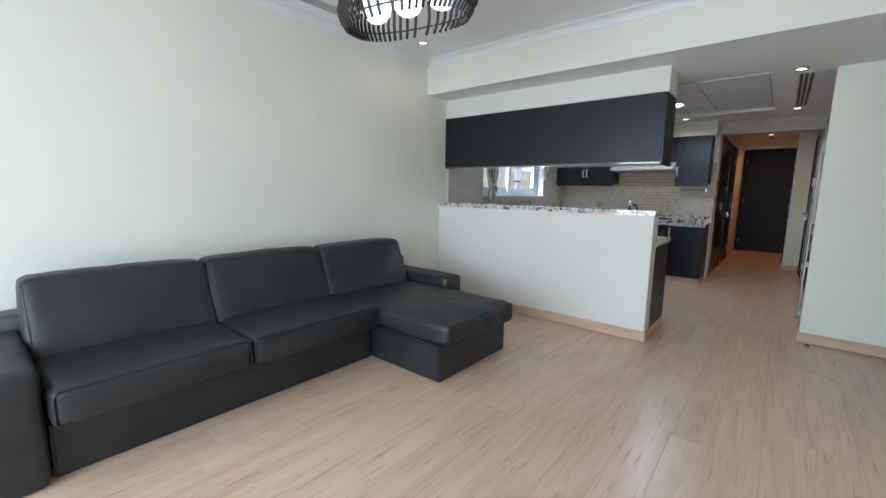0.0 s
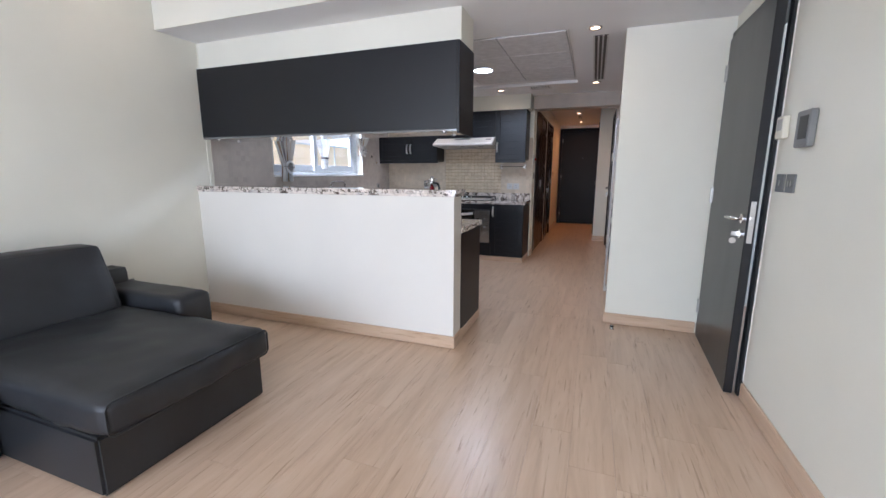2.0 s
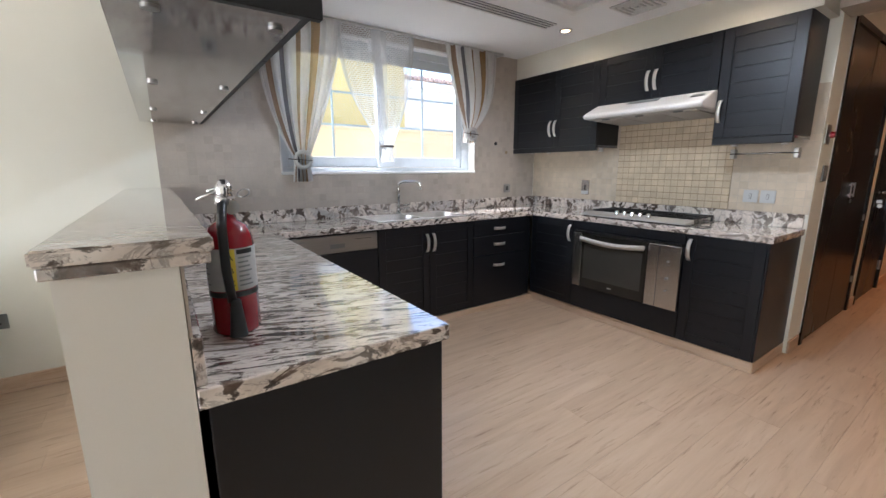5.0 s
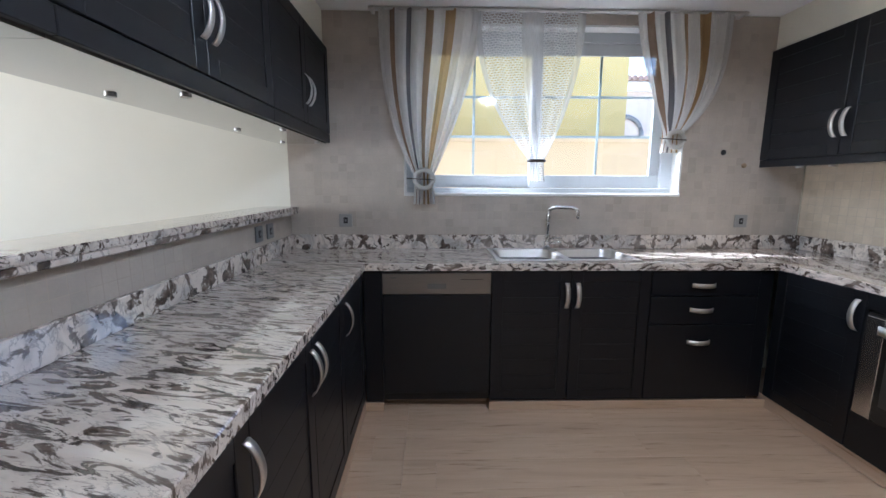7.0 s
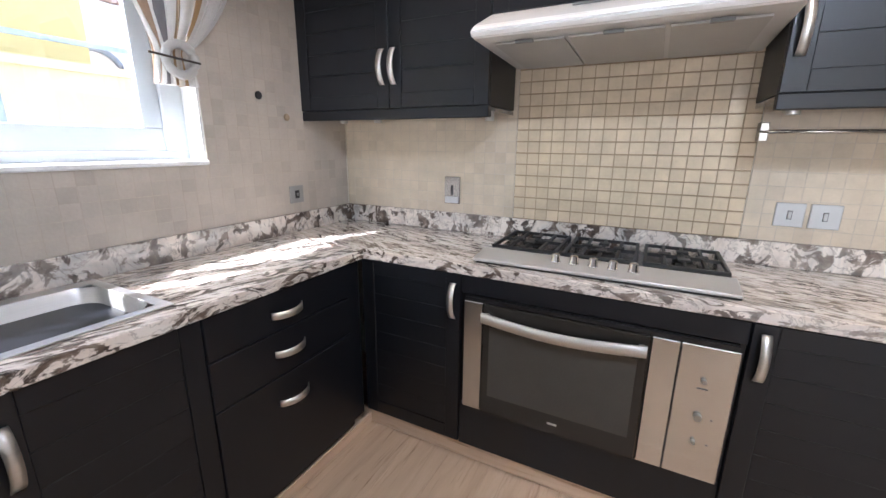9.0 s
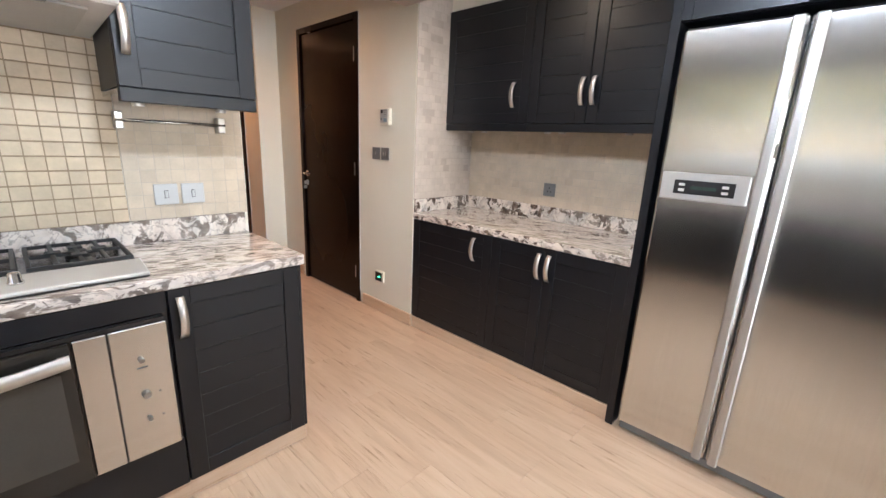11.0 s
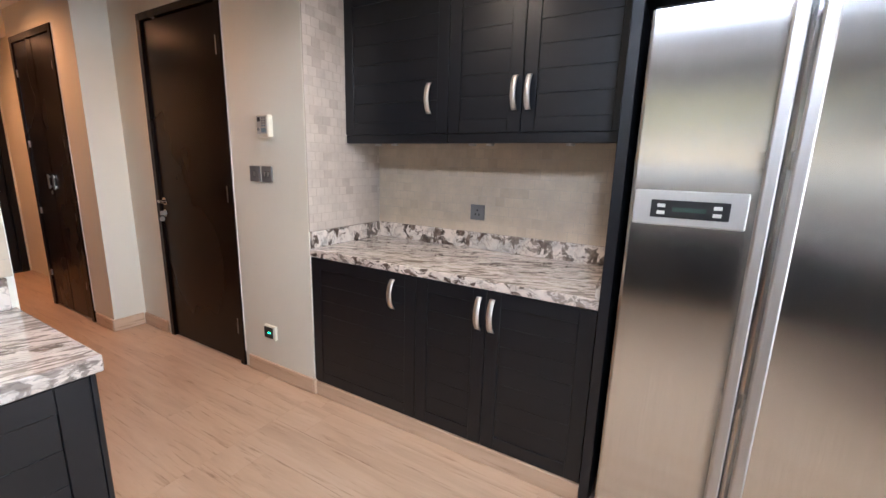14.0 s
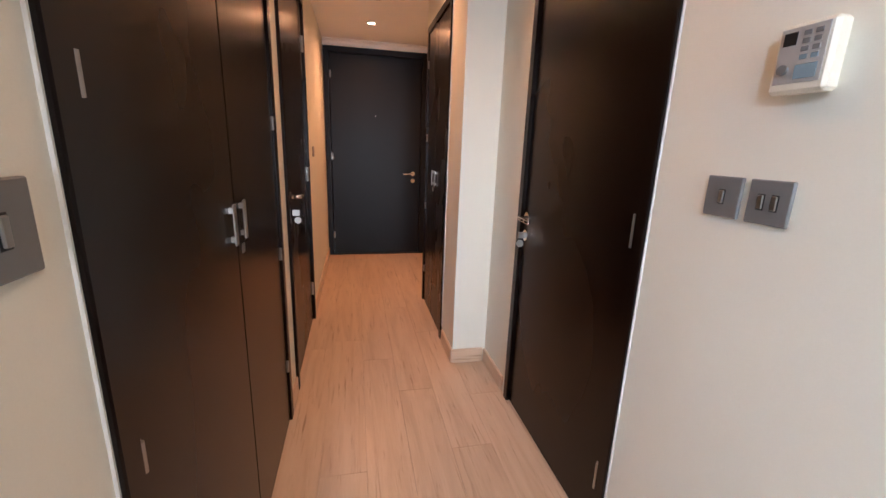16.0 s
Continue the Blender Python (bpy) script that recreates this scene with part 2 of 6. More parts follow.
SWITCHWHITE = plain("grey_white_switch", (0.52, 0.525, 0.53), 0.35, var=0.03, bmp=0.02)
HOODWHITE = plain("white_enamel", (0.82, 0.81, 0.79), 0.25, var=0.03, bmp=0.02)
WHITEPL = plain("white_plastic", (0.70, 0.69, 0.67), 0.35, var=0.03, bmp=0.02)
PANELGREY = plain("silver_plastic", (0.50, 0.495, 0.48), 0.35, 0.3, var=0.03, bmp=0.02)
HOBSTEEL = plain("light_satin_steel", (0.58, 0.57, 0.55), 0.40, 0.5, var=0.04, bmp=0.02)
CREAMPL = plain("cream_plastic", (0.74, 0.71, 0.60), 0.4, var=0.03, bmp=0.02)
BLACKPL = plain("black_plastic", (0.012, 0.012, 0.013), 0.35, var=0.1, bmp=0.03)
IRON = plain("black_cast_iron", (0.014, 0.014, 0.015), 0.5, var=0.2, bmp=0.2)
ENTDOOR = plain("dark_blue_grey_veneer", (0.0075, 0.0082, 0.0105), 0.40, spec=0.18, var=0.06, scale=0.8, grain=150, bmp=0.004)
DARKGLASS = plain("dark_oven_glass", (0.020, 0.018, 0.016), 0.05, var=0.1, bmp=0.0)
RED = plain("red_enamel", (0.24, 0.005, 0.012), 0.25, var=0.06, bmp=0.02, coat=0.3)
YELLOW = plain("yellow_label", (0.75, 0.58, 0.05), 0.45, var=0.04)
PAPER = plain("printed_label", (0.46, 0.45, 0.43), 0.5, var=0.06)
BLUEGREY = plain("blue_grey_display", (0.22, 0.30, 0.36), 0.2, var=0.05, bmp=0.0)
DIMGREEN = plain("dim_green_readout", (0.05, 0.075, 0.065), 0.2, var=0.05, bmp=0.0)
GREENLED = emitter("green_led", (0.05, 1.0, 0.35), 1.6)
LED = emitter("led_panel_glow", (0.93, 0.97, 1.0), 2.5)
WARMLED = emitter("warm_lamp_glow", (1.0, 0.62, 0.34), 2.2)
GLOBE = emitter("lit_globe_glass", (1.0, 0.92, 0.82), 0.9)
GLOBEWARM = emitter("warm_lit_globe_glass", (1.0, 0.76, 0.5), 0.9)
TILE = plain("tumbled_travertine", (0.58, 0.49, 0.375), 0.5, var=0.10, scale=9, grain=90, bmp=0.35, random_tint=0.07)
# same travertine, greyed and darkened: shade put into the colour of dim surfaces
TILESHADED = plain("tumbled_travertine_shaded", (0.50, 0.445, 0.385), 0.5, var=0.10, scale=5, grain=90, bmp=0.35, random_tint=0.07)
MOSAIC = plain("travertine_mosaic", (0.62, 0.505, 0.355), 0.45, var=0.12, scale=11, grain=90, bmp=0.3, random_tint=0.10)
GROUT = plain("beige_grout", (0.50, 0.44, 0.365), 0.8, var=0.08)
GROUTDARK = plain("brown_grout", (0.32, 0.24, 0.155), 0.85, var=0.1)
BARS = plain("grey_blue_glazing_bar", (0.34, 0.42, 0.46), 0.4, var=0.04)
UPVC = plain("white_window_frame", (0.60, 0.64, 0.68), 0.3, var=0.03, bmp=0.0)
GLASS = glass_mat("window_glass")
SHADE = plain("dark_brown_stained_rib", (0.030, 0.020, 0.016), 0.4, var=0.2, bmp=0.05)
STRIPES = sheer_mat("striped_sheer", [(0.0, (0.75, 0.74, 0.72)), (0.10, (0.30, 0.20, 0.13)), (0.15, (0.80, 0.79, 0.77)), (0.27, (0.16, 0.15, 0.16)), (0.31, (0.78, 0.77, 0.75)), (0.45, (0.36, 0.25, 0.15)), (0.52, (0.80, 0.79, 0.77)), (0.64, (0.42, 0.28, 0.14)), (0.73, (0.80, 0.79, 0.77)), (0.90, (0.70, 0.69, 0.68))], 0.88)
SHEER = sheer_mat("white_sheer", [(0.0, (0.82, 0.83, 0.84)), (1.0, (0.82, 0.83, 0.84))], 0.6, True)
YWALL = plain("yellow_render", (0.66, 0.50, 0.20), 0.85, var=0.05, scale=0.8, grain=40, bmp=0.2)
CWALL = plain("pale_cream_render", (0.62, 0.475, 0.29), 0.85, var=0.05, scale=0.8, grain=40, bmp=0.2)
PWALL = plain("pinkish_beige_render", (0.62, 0.53, 0.45), 0.85, var=0.05, scale=0.8, grain=40, bmp=0.2)
ROOFT = plain("clay_roof_tile", (0.40, 0.28, 0.23), 0.8, var=0.2)
PAVING = plain("sand_paving", (0.60, 0.57, 0.53), 0.9, var=0.1, scale=2)
ACTILE = plain("mineral_fibre_tile", (0.72, 0.72, 0.73), 0.8, var=0.10, scale=14, grain=60, bmp=0.6)


# ---- building helpers ----
ORG = {}


def thing(name, label, category, at=(0, 0, 0), group="", kind=""):
    e = new(name)
    e.location = at
    e.empty_display_size = 0.1
    ORG[e.name] = Vector(at)
    return tagged(e, label, category, group, kind)


def mesh_ob(name, bm, mat, at=(0, 0, 0), smooth=False):
    bmesh.ops.translate(bm, verts=bm.verts, vec=-Vector(at))
    me = bpy.data.meshes.new(name)
    bm.to_mesh(me)
    bm.free()
    if smooth:
        for p in me.polygons:
            p.use_smooth = True
    me.materials.append(mat)
    return new(name, me)


def part(name, bm, mat, parent, label="", smooth=False):
    """One mesh under a thing or under a part; bm is in the place's own metres."""
    ob = mesh_ob(name, bm, mat, ORG[parent.name], smooth)
    ob.parent = parent
    ORG[ob.name] = ORG[parent.name]
    return tagged(ob, label)


def solid(name, bm, mat, label, category, kind="", at=(0, 0, 0), smooth=False, group=""):
    ob = mesh_ob(name, bm, mat, at, smooth)
    ob.location = at
    ORG[ob.name] = Vector(at)
    return tagged(ob, label, category, group, kind)


def box(lo, hi, bev=0.0, seg=1, bm=None):
    """A box from corner to corner, its edges rounded by bev."""
    b = bmesh.new()
    lo, hi = [min(a, c) for a, c in zip(lo, hi)], [max(a, c) for a, c in zip(lo, hi)]
    bmesh.ops.create_cube(b, size=1.0)
    for v in b.verts:
        for i in range(3):
            v.co[i] = lo[i] if v.co[i] < 0 else hi[i]
    if bev:
        bmesh.ops.bevel(b, geom=list(b.edges), offset=min(bev, 0.45 * min(h - q for h, q in zip(hi, lo))), segments=seg, affect="EDGES")
    if bm is None:
        return b
    return join(bm, b)


def join(bm, other):
    me = bpy.data.meshes.new("tmp")
    other.to_mesh(me)
    other.free()
    bm.from_mesh(me)
    bpy.data.meshes.remove(me)
    return bm


def boxes(*pairs, bev=0.0):
    bm = bmesh.new()
    for lo, hi in pairs:
        box(lo, hi, bev, 1, bm)
    return bm


def tube(points, r, seg=10, bm=None, closed=False, flat=1.0):
    """A pipe along the points."""
    bm = bm or bmesh.new()
    pts = [Vector(p) for p in points]
    rings = []
    for i, p in enumerate(pts):
        a = pts[i - 1] if (i or closed) else p
        c = pts[(i + 1) % len(pts)] if (i < len(pts) - 1 or closed) else p
        d = (c - a).normalized()
        up = Vector((0, 0, 1)) if abs(d.z) < 0.92 else Vector((1, 0, 0))
        s = d.cross(up).normalized()
        u = s.cross(d).normalized()
        rings.append([bm.verts.new(p + r * (math.cos(2 * math.pi * k / seg) * s + flat * math.sin(2 * math.pi * k / seg) * u)) for k in range(seg)])
    n = len(rings)
    for i in range(n if closed else n - 1):
        a, b = rings[i], rings[(i + 1) % n]
        for k in range(seg):
            bm.faces.new((a[k], a[(k + 1) % seg], b[(k + 1) % seg], b[k]))
    if not closed:
        bm.faces.new(rings[0][::-1])
        bm.faces.new(rings[-1])
    bmesh.ops.recalc_face_normals(bm, faces=bm.faces)
    return bm


def disc(c, r, depth, axis="z", seg=28, bm=None, r2=None):
    """A short round solid centred on c."""
    b = bmesh.new()
    bmesh.ops.create_cone(b, cap_ends=True, segments=seg, radius1=r, radius2=r if r2 is None else r2, depth=depth)
    rot = {"z": Matrix(), "x": Matrix.Rotation(radians(90), 4, "Y"), "y": Matrix.Rotation(radians(90), 4, "X")}[axis]
    bmesh.ops.transform(b, matrix=Matrix.Translation(c) @ rot, verts=b.verts)
    return b if bm is None else join(bm, b)


def lathe(c, profile, seg=28):
    """A turned solid: radius and height pairs round the upright axis through c."""
    bm = bmesh.new()
    rings = [[bm.verts.new((c[0] + r * math.cos(2 * math.pi * k / seg), c[1] + r * math.sin(2 * math.pi * k / seg), c[2] + z)) for k in range(seg)] for r, z in profile]
    for a, b in zip(rings, rings[1:]):
        for k in range(seg):
            bm.faces.new((a[k], a[(k + 1) % seg], b[(k + 1) % seg], b[k]))
    bm.faces.new(rings[0][::-1])
    bm.faces.new(rings[-1])
    return bm


def sphere(c, r, seg=24):
    bm = bmesh.new()
    bmesh.ops.create_uvsphere(bm, u_segments=seg, v_segments=seg // 2, radius=r)
    bmesh.ops.translate(bm, verts=bm.verts, vec=c)
    return bm


def cushion(lo, hi, r=0.05, puff=0.02, wrinkle=0.004, cuts=14, lean=0.0, seed=0.0):
    """A soft upholstered block: rounded, swollen and slightly creased; lean tips its top backwards along -x."""
    b = bmesh.new()
    bmesh.ops.create_cube(b, size=2.0)
    bmesh.ops.subdivide_edges(b, edges=list(b.edges), cuts=cuts, use_grid_fill=True)
    c = [(q + h) / 2 for q, h in zip(lo, hi)]
    half = [(h - q) / 2 for q, h in zip(lo, hi)]
    for v in b.verts:
        p = [v.co[i] * half[i] for i in range(3)]
        inner = [max(-(half[i] - r), min(half[i] - r, p[i])) for i in range(3)]
        d = Vector([p[i] - inner[i] for i in range(3)])
        if d.length > 1e-6:
            d = d.normalized() * r
        q = Vector(inner) + d
        s = [q[i] / half[i] for i in range(3)]
        swell = [puff * (1 - s[(i + 1) % 3] ** 2) * (1 - s[(i + 2) % 3] ** 2) * s[i] for i in range(3)]
        w = noise.noise(Vector((q.x * 7 + seed, q.y * 7, q.z * 7))) + 0.5 * noise.noise(Vector((q.x * 17, q.y * 17 + seed, q.z * 17)))
        q = q + Vector(swell) + d * (wrinkle * w / max(r, 1e-3))
        x = c[0] + q.x - lean * (q.z + half[2])
        v.co = (x, c[1] + q.y, c[2] + q.z)
    bmesh.ops.recalc_face_normals(b, faces=b.faces)
    return b


def axes(face, side):
    """Turns (along, up, out) on an upright face into the place's metres. side: the way the face looks."""
    def at(u, v, n):
        return {"x+": (face + n, u, v), "x-": (face - n, u, v), "y+": (u, face + n, v), "y-": (u, face - n, v)}[side]
    return at


def ubox(at, u0, u1, v0, v1, n0, n1, bev=0.0, bm=None):
    return box(at(u0, v0, n0), at(u1, v1, n1), bev, 1, bm)


# ---- the large structure ----
WL, WR, HALL_L, HALL_R = -2.405, 1.785, 0.02, 1.16
WLK = -2.398
FAR, ENT, SOUTH = 7.715, 12.47, -1.5
BEAM_Y, SOFFIT, CEIL_Z, HALL_Z = 3.855, 2.375, 2.74, 2.46


def wall(name, pieces, label, mat=None):
    bm = bmesh.new()
    for lo, hi in pieces:
        box(lo, hi, 0, 1, bm)
    return solid(name, bm, mat or PAINT, label, "wall", "structure")


# window wall with its opening; the kitchen part stands proud of the living room part
WY0, WY1, WZ0, WZ1 = 5.0, 6.855, 1.235, 2.31
wall("wall_west", [((WL - 0.24, SOUTH, 0), (WL, 4.206, 2.9)), ((WL - 0.24, 4.206, 0), (WLK, WY0, 2.9)), ((WL - 0.24, WY1, 0), (WLK, FAR + 0.2, 2.9)), ((WL - 0.24, WY0, 0), (WLK, WY1, WZ0)), ((WL - 0.24, WY0, WZ1), (WLK, WY1, 2.9))], "cream painted plaster wall along living room and kitchen")
wall("wall_north_kitchen", [((WL, FAR, 0), (-0.16, FAR + 0.2, 2.46)), ((-0.16, FAR, 0), (HALL_L, 7.965, 2.46))], "cream plaster wall behind the hob")
wall("wall_hall_west", [((-0.16, 7.965, 2.24), (HALL_L, 9.31, 2.5)), ((-0.16, 9.31, 0), (HALL_L, 9.52, 2.5)), ((-0.16, 9.52, 2.24), (HALL_L, 10.53, 2.5)), ((-0.16, 10.53, 0), (HALL_L, ENT, 2.5))], "cream plaster hall wall with cupboard and door openings")
wall("wall_hall_end", [((-0.16, ENT, 2.39), (1.40, ENT + 0.2, 2.6)), ((-0.16, ENT, 0), (0.02, ENT + 0.2, 2.39)), ((1.20, ENT, 0), (1.40, ENT + 0.2, 2.39))], "cream plaster wall round the entrance door")
wall("wall_hall_east", [((HALL_R, 7.745, 0), (1.36, 8.385, 2.5)), ((HALL_R, 8.385, 2.245), (1.36, 9.285, 2.5)), ((HALL_R, 9.285, 0), (1.36, 9.69, 2.5))], "cream plaster hall wall round a dark door")
wall("wall_hall_pier", [((0.945, 9.69, 0), (1.36, 10.02, 2.5)), ((0.945, 10.02, 2.24), (1.36, 10.86, 2.5)), ((0.945, 10.86, 0), (1.36, 10.94, 2.5))], "cream plaster pier projecting round a built-in cupboard")
wall("wall_hall_east_end", [((1.22, 10.94, 0), (1.40, ENT, 2.5))], "cream plaster hall wall beside the entrance door")
wall("wall_niche_back", [((1.755, 5.17, 0), (1.96, 7.745, 2.5)), ((1.36, 7.745, 0), (1.96, 7.9, 2.5))], "cream plaster wall behind fridge and side counter")
wall("wall_stub", [((1.065, 5.048, 0), (WR, 5.136, 2.375))], "short cream partition between living room and fridge")
wall("wall_east", [((WR, SOUTH, 0), (2.0, 4.09, 2.9)), ((WR, 4.09, 2.25), (2.0, 5.01, 2.9)), ((WR, 5.01, 0), (2.0, 5.17, 2.9))], "cream painted living room wall with a bedroom door")
wall("wall_south", [((WL, SOUTH - 0.2, 2.35), (WR, SOUTH, 2.9)), ((WL, SOUTH - 0.2, 0), (-2.15, SOUTH, 2.35)), ((1.35, SOUTH - 0.2, 0), (WR, SOUTH, 2.35))], "cream wall with a wide glazed opening behind the walk")
wall("wall_bedroom", [((4.6, 2.6, 0), (4.8, 3.3, 2.9)), ((4.6, 5.1, 0), (4.8, 6.0, 2.9)), ((4.6, 3.3, 0), (4.8, 5.1, 0.7)), ((4.6, 3.3, 2.3), (4.8, 5.1, 2.9)), ((2.0, 2.4, 0), (4.8, 2.6, 2.9)), ((2.0, 6.0, 0), (4.8, 6.2, 2.9))], "pale walls of the bright bedroom behind the door")
wall("hall_header", [((HALL_L, 7.60, 2.19), (HALL_R, 7.86, SOFFIT + 0.08))], "lowered beam across the hall entrance", TILESHADED)
wall("half_wall", [((WL, 4.08, 0), (0.0, 4.245, 1.115))], "white plastered half wall under the breakfast bar", plain("white_wall_paint", (0.77, 0.742, 0.685), 0.6, var=0.03, scale=1.3, grain=240, bmp=0.1))
wall("bulkhead", [((WL, 4.212, 2.1605), (0.0, 4.50, SOFFIT))], "cream plaster bulkhead above the hanging cabinets")
wall("bulkhead_far", [((WL, 7.40, 2.172), (0.0, FAR, SOFFIT))], "cream plaster bulkhead above the wall cabinets")
wall("bulkhead_side", [((1.47, 6.24, 2.208), (1.755, 7.745, SOFFIT)), ((1.13, 5.136, 2.345), (1.755, 6.24, SOFFIT))], "cream plaster bulkhead above the side cabinets")

solid("ceiling_living", box((WL - 0.2, SOUTH - 0.2, CEIL_Z), (2.0, BEAM_Y, 2.9)), CEIL, "white painted living room ceiling", "ceiling", "structure")
solid("ceiling_kitchen", boxes(((WL, BEAM_Y, SOFFIT), (1.96, 7.9, 2.9))), CEIL, "white painted lowered kitchen ceiling", "ceiling", "structure")
solid("ceiling_hall", boxes(((-0.2, 7.86, HALL_Z), (1.42, ENT + 0.2, 2.6))), CEIL, "white painted hall ceiling", "ceiling", "structure")
solid("ceiling_bedroom", box((2.0, 2.4, 2.75), (4.8, 6.2, 2.9)), CEIL, "white bedroom ceiling", "ceiling", "structure")
solid("beam_face", box((WL, BEAM_Y - 0.006, SOFFIT), (WR, BEAM_Y, CEIL_Z)), PAINT, "cream painted step of the lowered ceiling", "beam", "structure")

# cove mouldings
def cove(name, p0, p1, inward, z, d=0.075, label="white plaster cove moulding"):
    """A stepped concave moulding from p0 to p1 under the ceiling z; inward: the way into the room."""
    bm = bmesh.new()
    prof = [(0, -d), (0.006, -d), (0.010, -d * 0.8)] + [(d - (d - 0.012) * math.cos(a), -d * 0.8 + (d * 0.8 - 0.012) * math.sin(a)) for a in [i * math.pi / 12 for i in range(7)]] + [(d, -0.008), (d, 0), (0, 0)]
    rings = []
    for p in (p0, p1):
        rings.append([bm.verts.new((p[0] + inward[0] * a, p[1] + inward[1] * a, z + h)) for a, h in prof])
    n = len(prof)
    for k in range(n):
        bm.faces.new((rings[0][k], rings[0][(k + 1) % n], rings[1][(k + 1) % n], rings[1][k]))
    bm.faces.new(rings[0])
    bm.faces.new(rings[1][::-1])
    bmesh.ops.recalc_face_normals(bm, faces=bm.faces)
    return solid(name, bm, GLOSSWHITE, label, "moulding", "structure")


cove("trim_west", (WL, SOUTH, 0), (WL, BEAM_Y, 0), (1, 0), CEIL_Z)
cove("trim_north", (WL + 0.07, BEAM_Y - 0.006, 0), (WR, BEAM_Y - 0.006, 0), (0, -1), CEIL_Z)
cove("trim_east", (WR, SOUTH, 0), (WR, BEAM_Y - 0.08, 0), (-1, 0), CEIL_Z)
cove("trim_hall_end", (0.02, ENT, 0), (1.22, ENT, 0), (0, -1), HALL_Z, 0.06)

# skirtings: pale oak laminate boards
def skirting(name, lo, hi, along):
    b = box(lo, hi, 0.004)
    return solid(name, b, SKIRT_X if along == "x" else SKIRT_Y, "pale oak laminate skirting board", "skirting", "structure")


SK = 0.095
skirting("baseboard_west", (WL, SOUTH, 0.002), (WL + 0.016, 4.064, SK), "y")
skirting("baseboard_half_wall", (WL + 0.016, 4.064, 0.002), (0.014, 4.08, SK), "x")
skirting("baseboard_half_wall_end", (0.0, 4.0805, 0.002), (0.014, 4.262, SK), "y")
skirting("baseboard_peninsula", (-0.012, 4.263, 0.002), (0.004, 4.79, 0.075), "y")
skirting("baseboard_east", (WR - 0.016, SOUTH, 0.002), (WR, 4.02, SK), "y")
skirting("baseboard_stub", (1.051, 5.034, 0.002), (1.745, 5.048, SK), "x")
skirting("baseboard_stub_end", (1.051, 5.0485, 0.002), (1.065, 5.136, SK), "y")
skirting("baseboard_hall_east", (HALL_R - 0.016, 7.745, 0.002), (HALL_R, 8.33, SK), "y")
skirting("baseboard_hall_niche", (HALL_R - 0.016, 7.73, 0.002), (HALL_R + 0.02, 7.7445, SK), "x")
skirting("baseboard_hall_east_far", (HALL_R - 0.016, 9.335, 0.002), (HALL_R, 9.674, SK), "y")
skirting("baseboard_pier", (0.929, 9.674, 0.002), (HALL_R - 0.0165, 9.69, SK), "x")
skirting("baseboard_pier_side", (0.929, 9.6905, 0.002), (0.945, 9.98, SK), "y")
skirting("baseboard_hall_west", (HALL_L, 10.545, 0.002), (HALL_L + 0.016, ENT - 0.03, SK), "y")
skirting("baseboard_hall_pillar", (HALL_L, FAR, 0.002), (HALL_L + 0.014, 7.92, SK), "y")
skirting("baseboard_hall_mid", (HALL_L, 9.325, 0.002), (HALL_L + 0.014, 9.505, SK), "y")

# ---- doors ----
def lever_set(at, u, v, parent, toward=1, keyed=True):
    """A chrome lever on a round rose with a keyhole rose and key below it."""
    h = part("door_handle", disc(at(u, v, 0.006), 0.026, 0.012, "x" if at(0, 0, 1)[0] != at(0, 0, 0)[0] else "y"), CHROME, parent, "chrome lever handle")
    b = tube([at(u, v, 0.01), at(u, v, 0.05), at(u + 0.02 * toward, v, 0.055), at(u + 0.12 * toward, v - 0.004, 0.052)], 0.009)
    part("lever", b, CHROME, h, "", True)
    ax = "x" if at(0, 0, 1)[0] != at(0, 0, 0)[0] else "y"
    k = part("keyhole_rose", disc(at(u, v - 0.085, 0.006), 0.026, 0.012, ax), CHROME, parent)
    if keyed:
        b = boxes((at(u - 0.003, v - 0.10, 0.012), at(u + 0.003, v - 0.07, 0.045)))
        disc(at(u, v - 0.125, 0.035), 0.018, 0.003, "y" if ax == "x" else "x", 14, b)
        part("key", b, NICKEL, k)


def hinge(at, u, v, parent, h=0.10):
    b = ubox(at, u - 0.012, u + 0.012, v - h / 2, v + h / 2, 0.0, 0.004)
    c0 = at(u, v, 0.008)
    disc(c0, 0.006, h, "z", 10, b)
    part("hinge", b, NICKEL, parent, "satin steel hinge")


def door_frame(at, u0, u1, top, parent_name, label, mat, width=0.055, proud=0.018, depth=0.2, kind="structure", seal=2):
    th = thing(parent_name, label, "door", at((u0 + u1) / 2, 0, 0), "", kind)
    w = width
    part("jamb", ubox(at, u0 - w, u0, 0, top + w, -depth, proud, 0.003), mat, th)
    part("jamb", ubox(at, u1, u1 + w, 0, top + w, -depth, proud, 0.003), mat, th)
    part("head", ubox(at, u0, u1, top, top + w, -depth, proud, 0.003), mat, th)
    for u in (u0 - w - 0.004, u1 + w)[:seal]:
        part("sealant", ubox(at, u, u + 0.004, 0.1, top + w, 0.0, 0.005), WHITEPL, th, "thin white sealant line")
    return th


# door_1: bedroom door, ajar, hinged at its far side
a_e = axes(WR, "x-")
d1 = door_frame(a_e, 4.085, 5.0, 2.215, "door_1", "dark grey wooden bedroom door standing ajar", GREYWOOD, 0.05, 0.02, 0.2)
slab = bmesh.new()
box((-0.045, -0.945, 0.006), (0, 0, 2.205), 0.003, 1, slab)
m_slab = pose(1.788, 4.992, 0, 0, 0, -2.7)
a_l = axes(-0.045, "x-")
bmesh.ops.transform(slab, matrix=m_slab, verts=slab.verts)
leaf = part("leaf", slab, GREYWOOD, d1)


def on_slab(bm):
    bmesh.ops.transform(bm, matrix=m_slab, verts=bm.verts)
    return bm


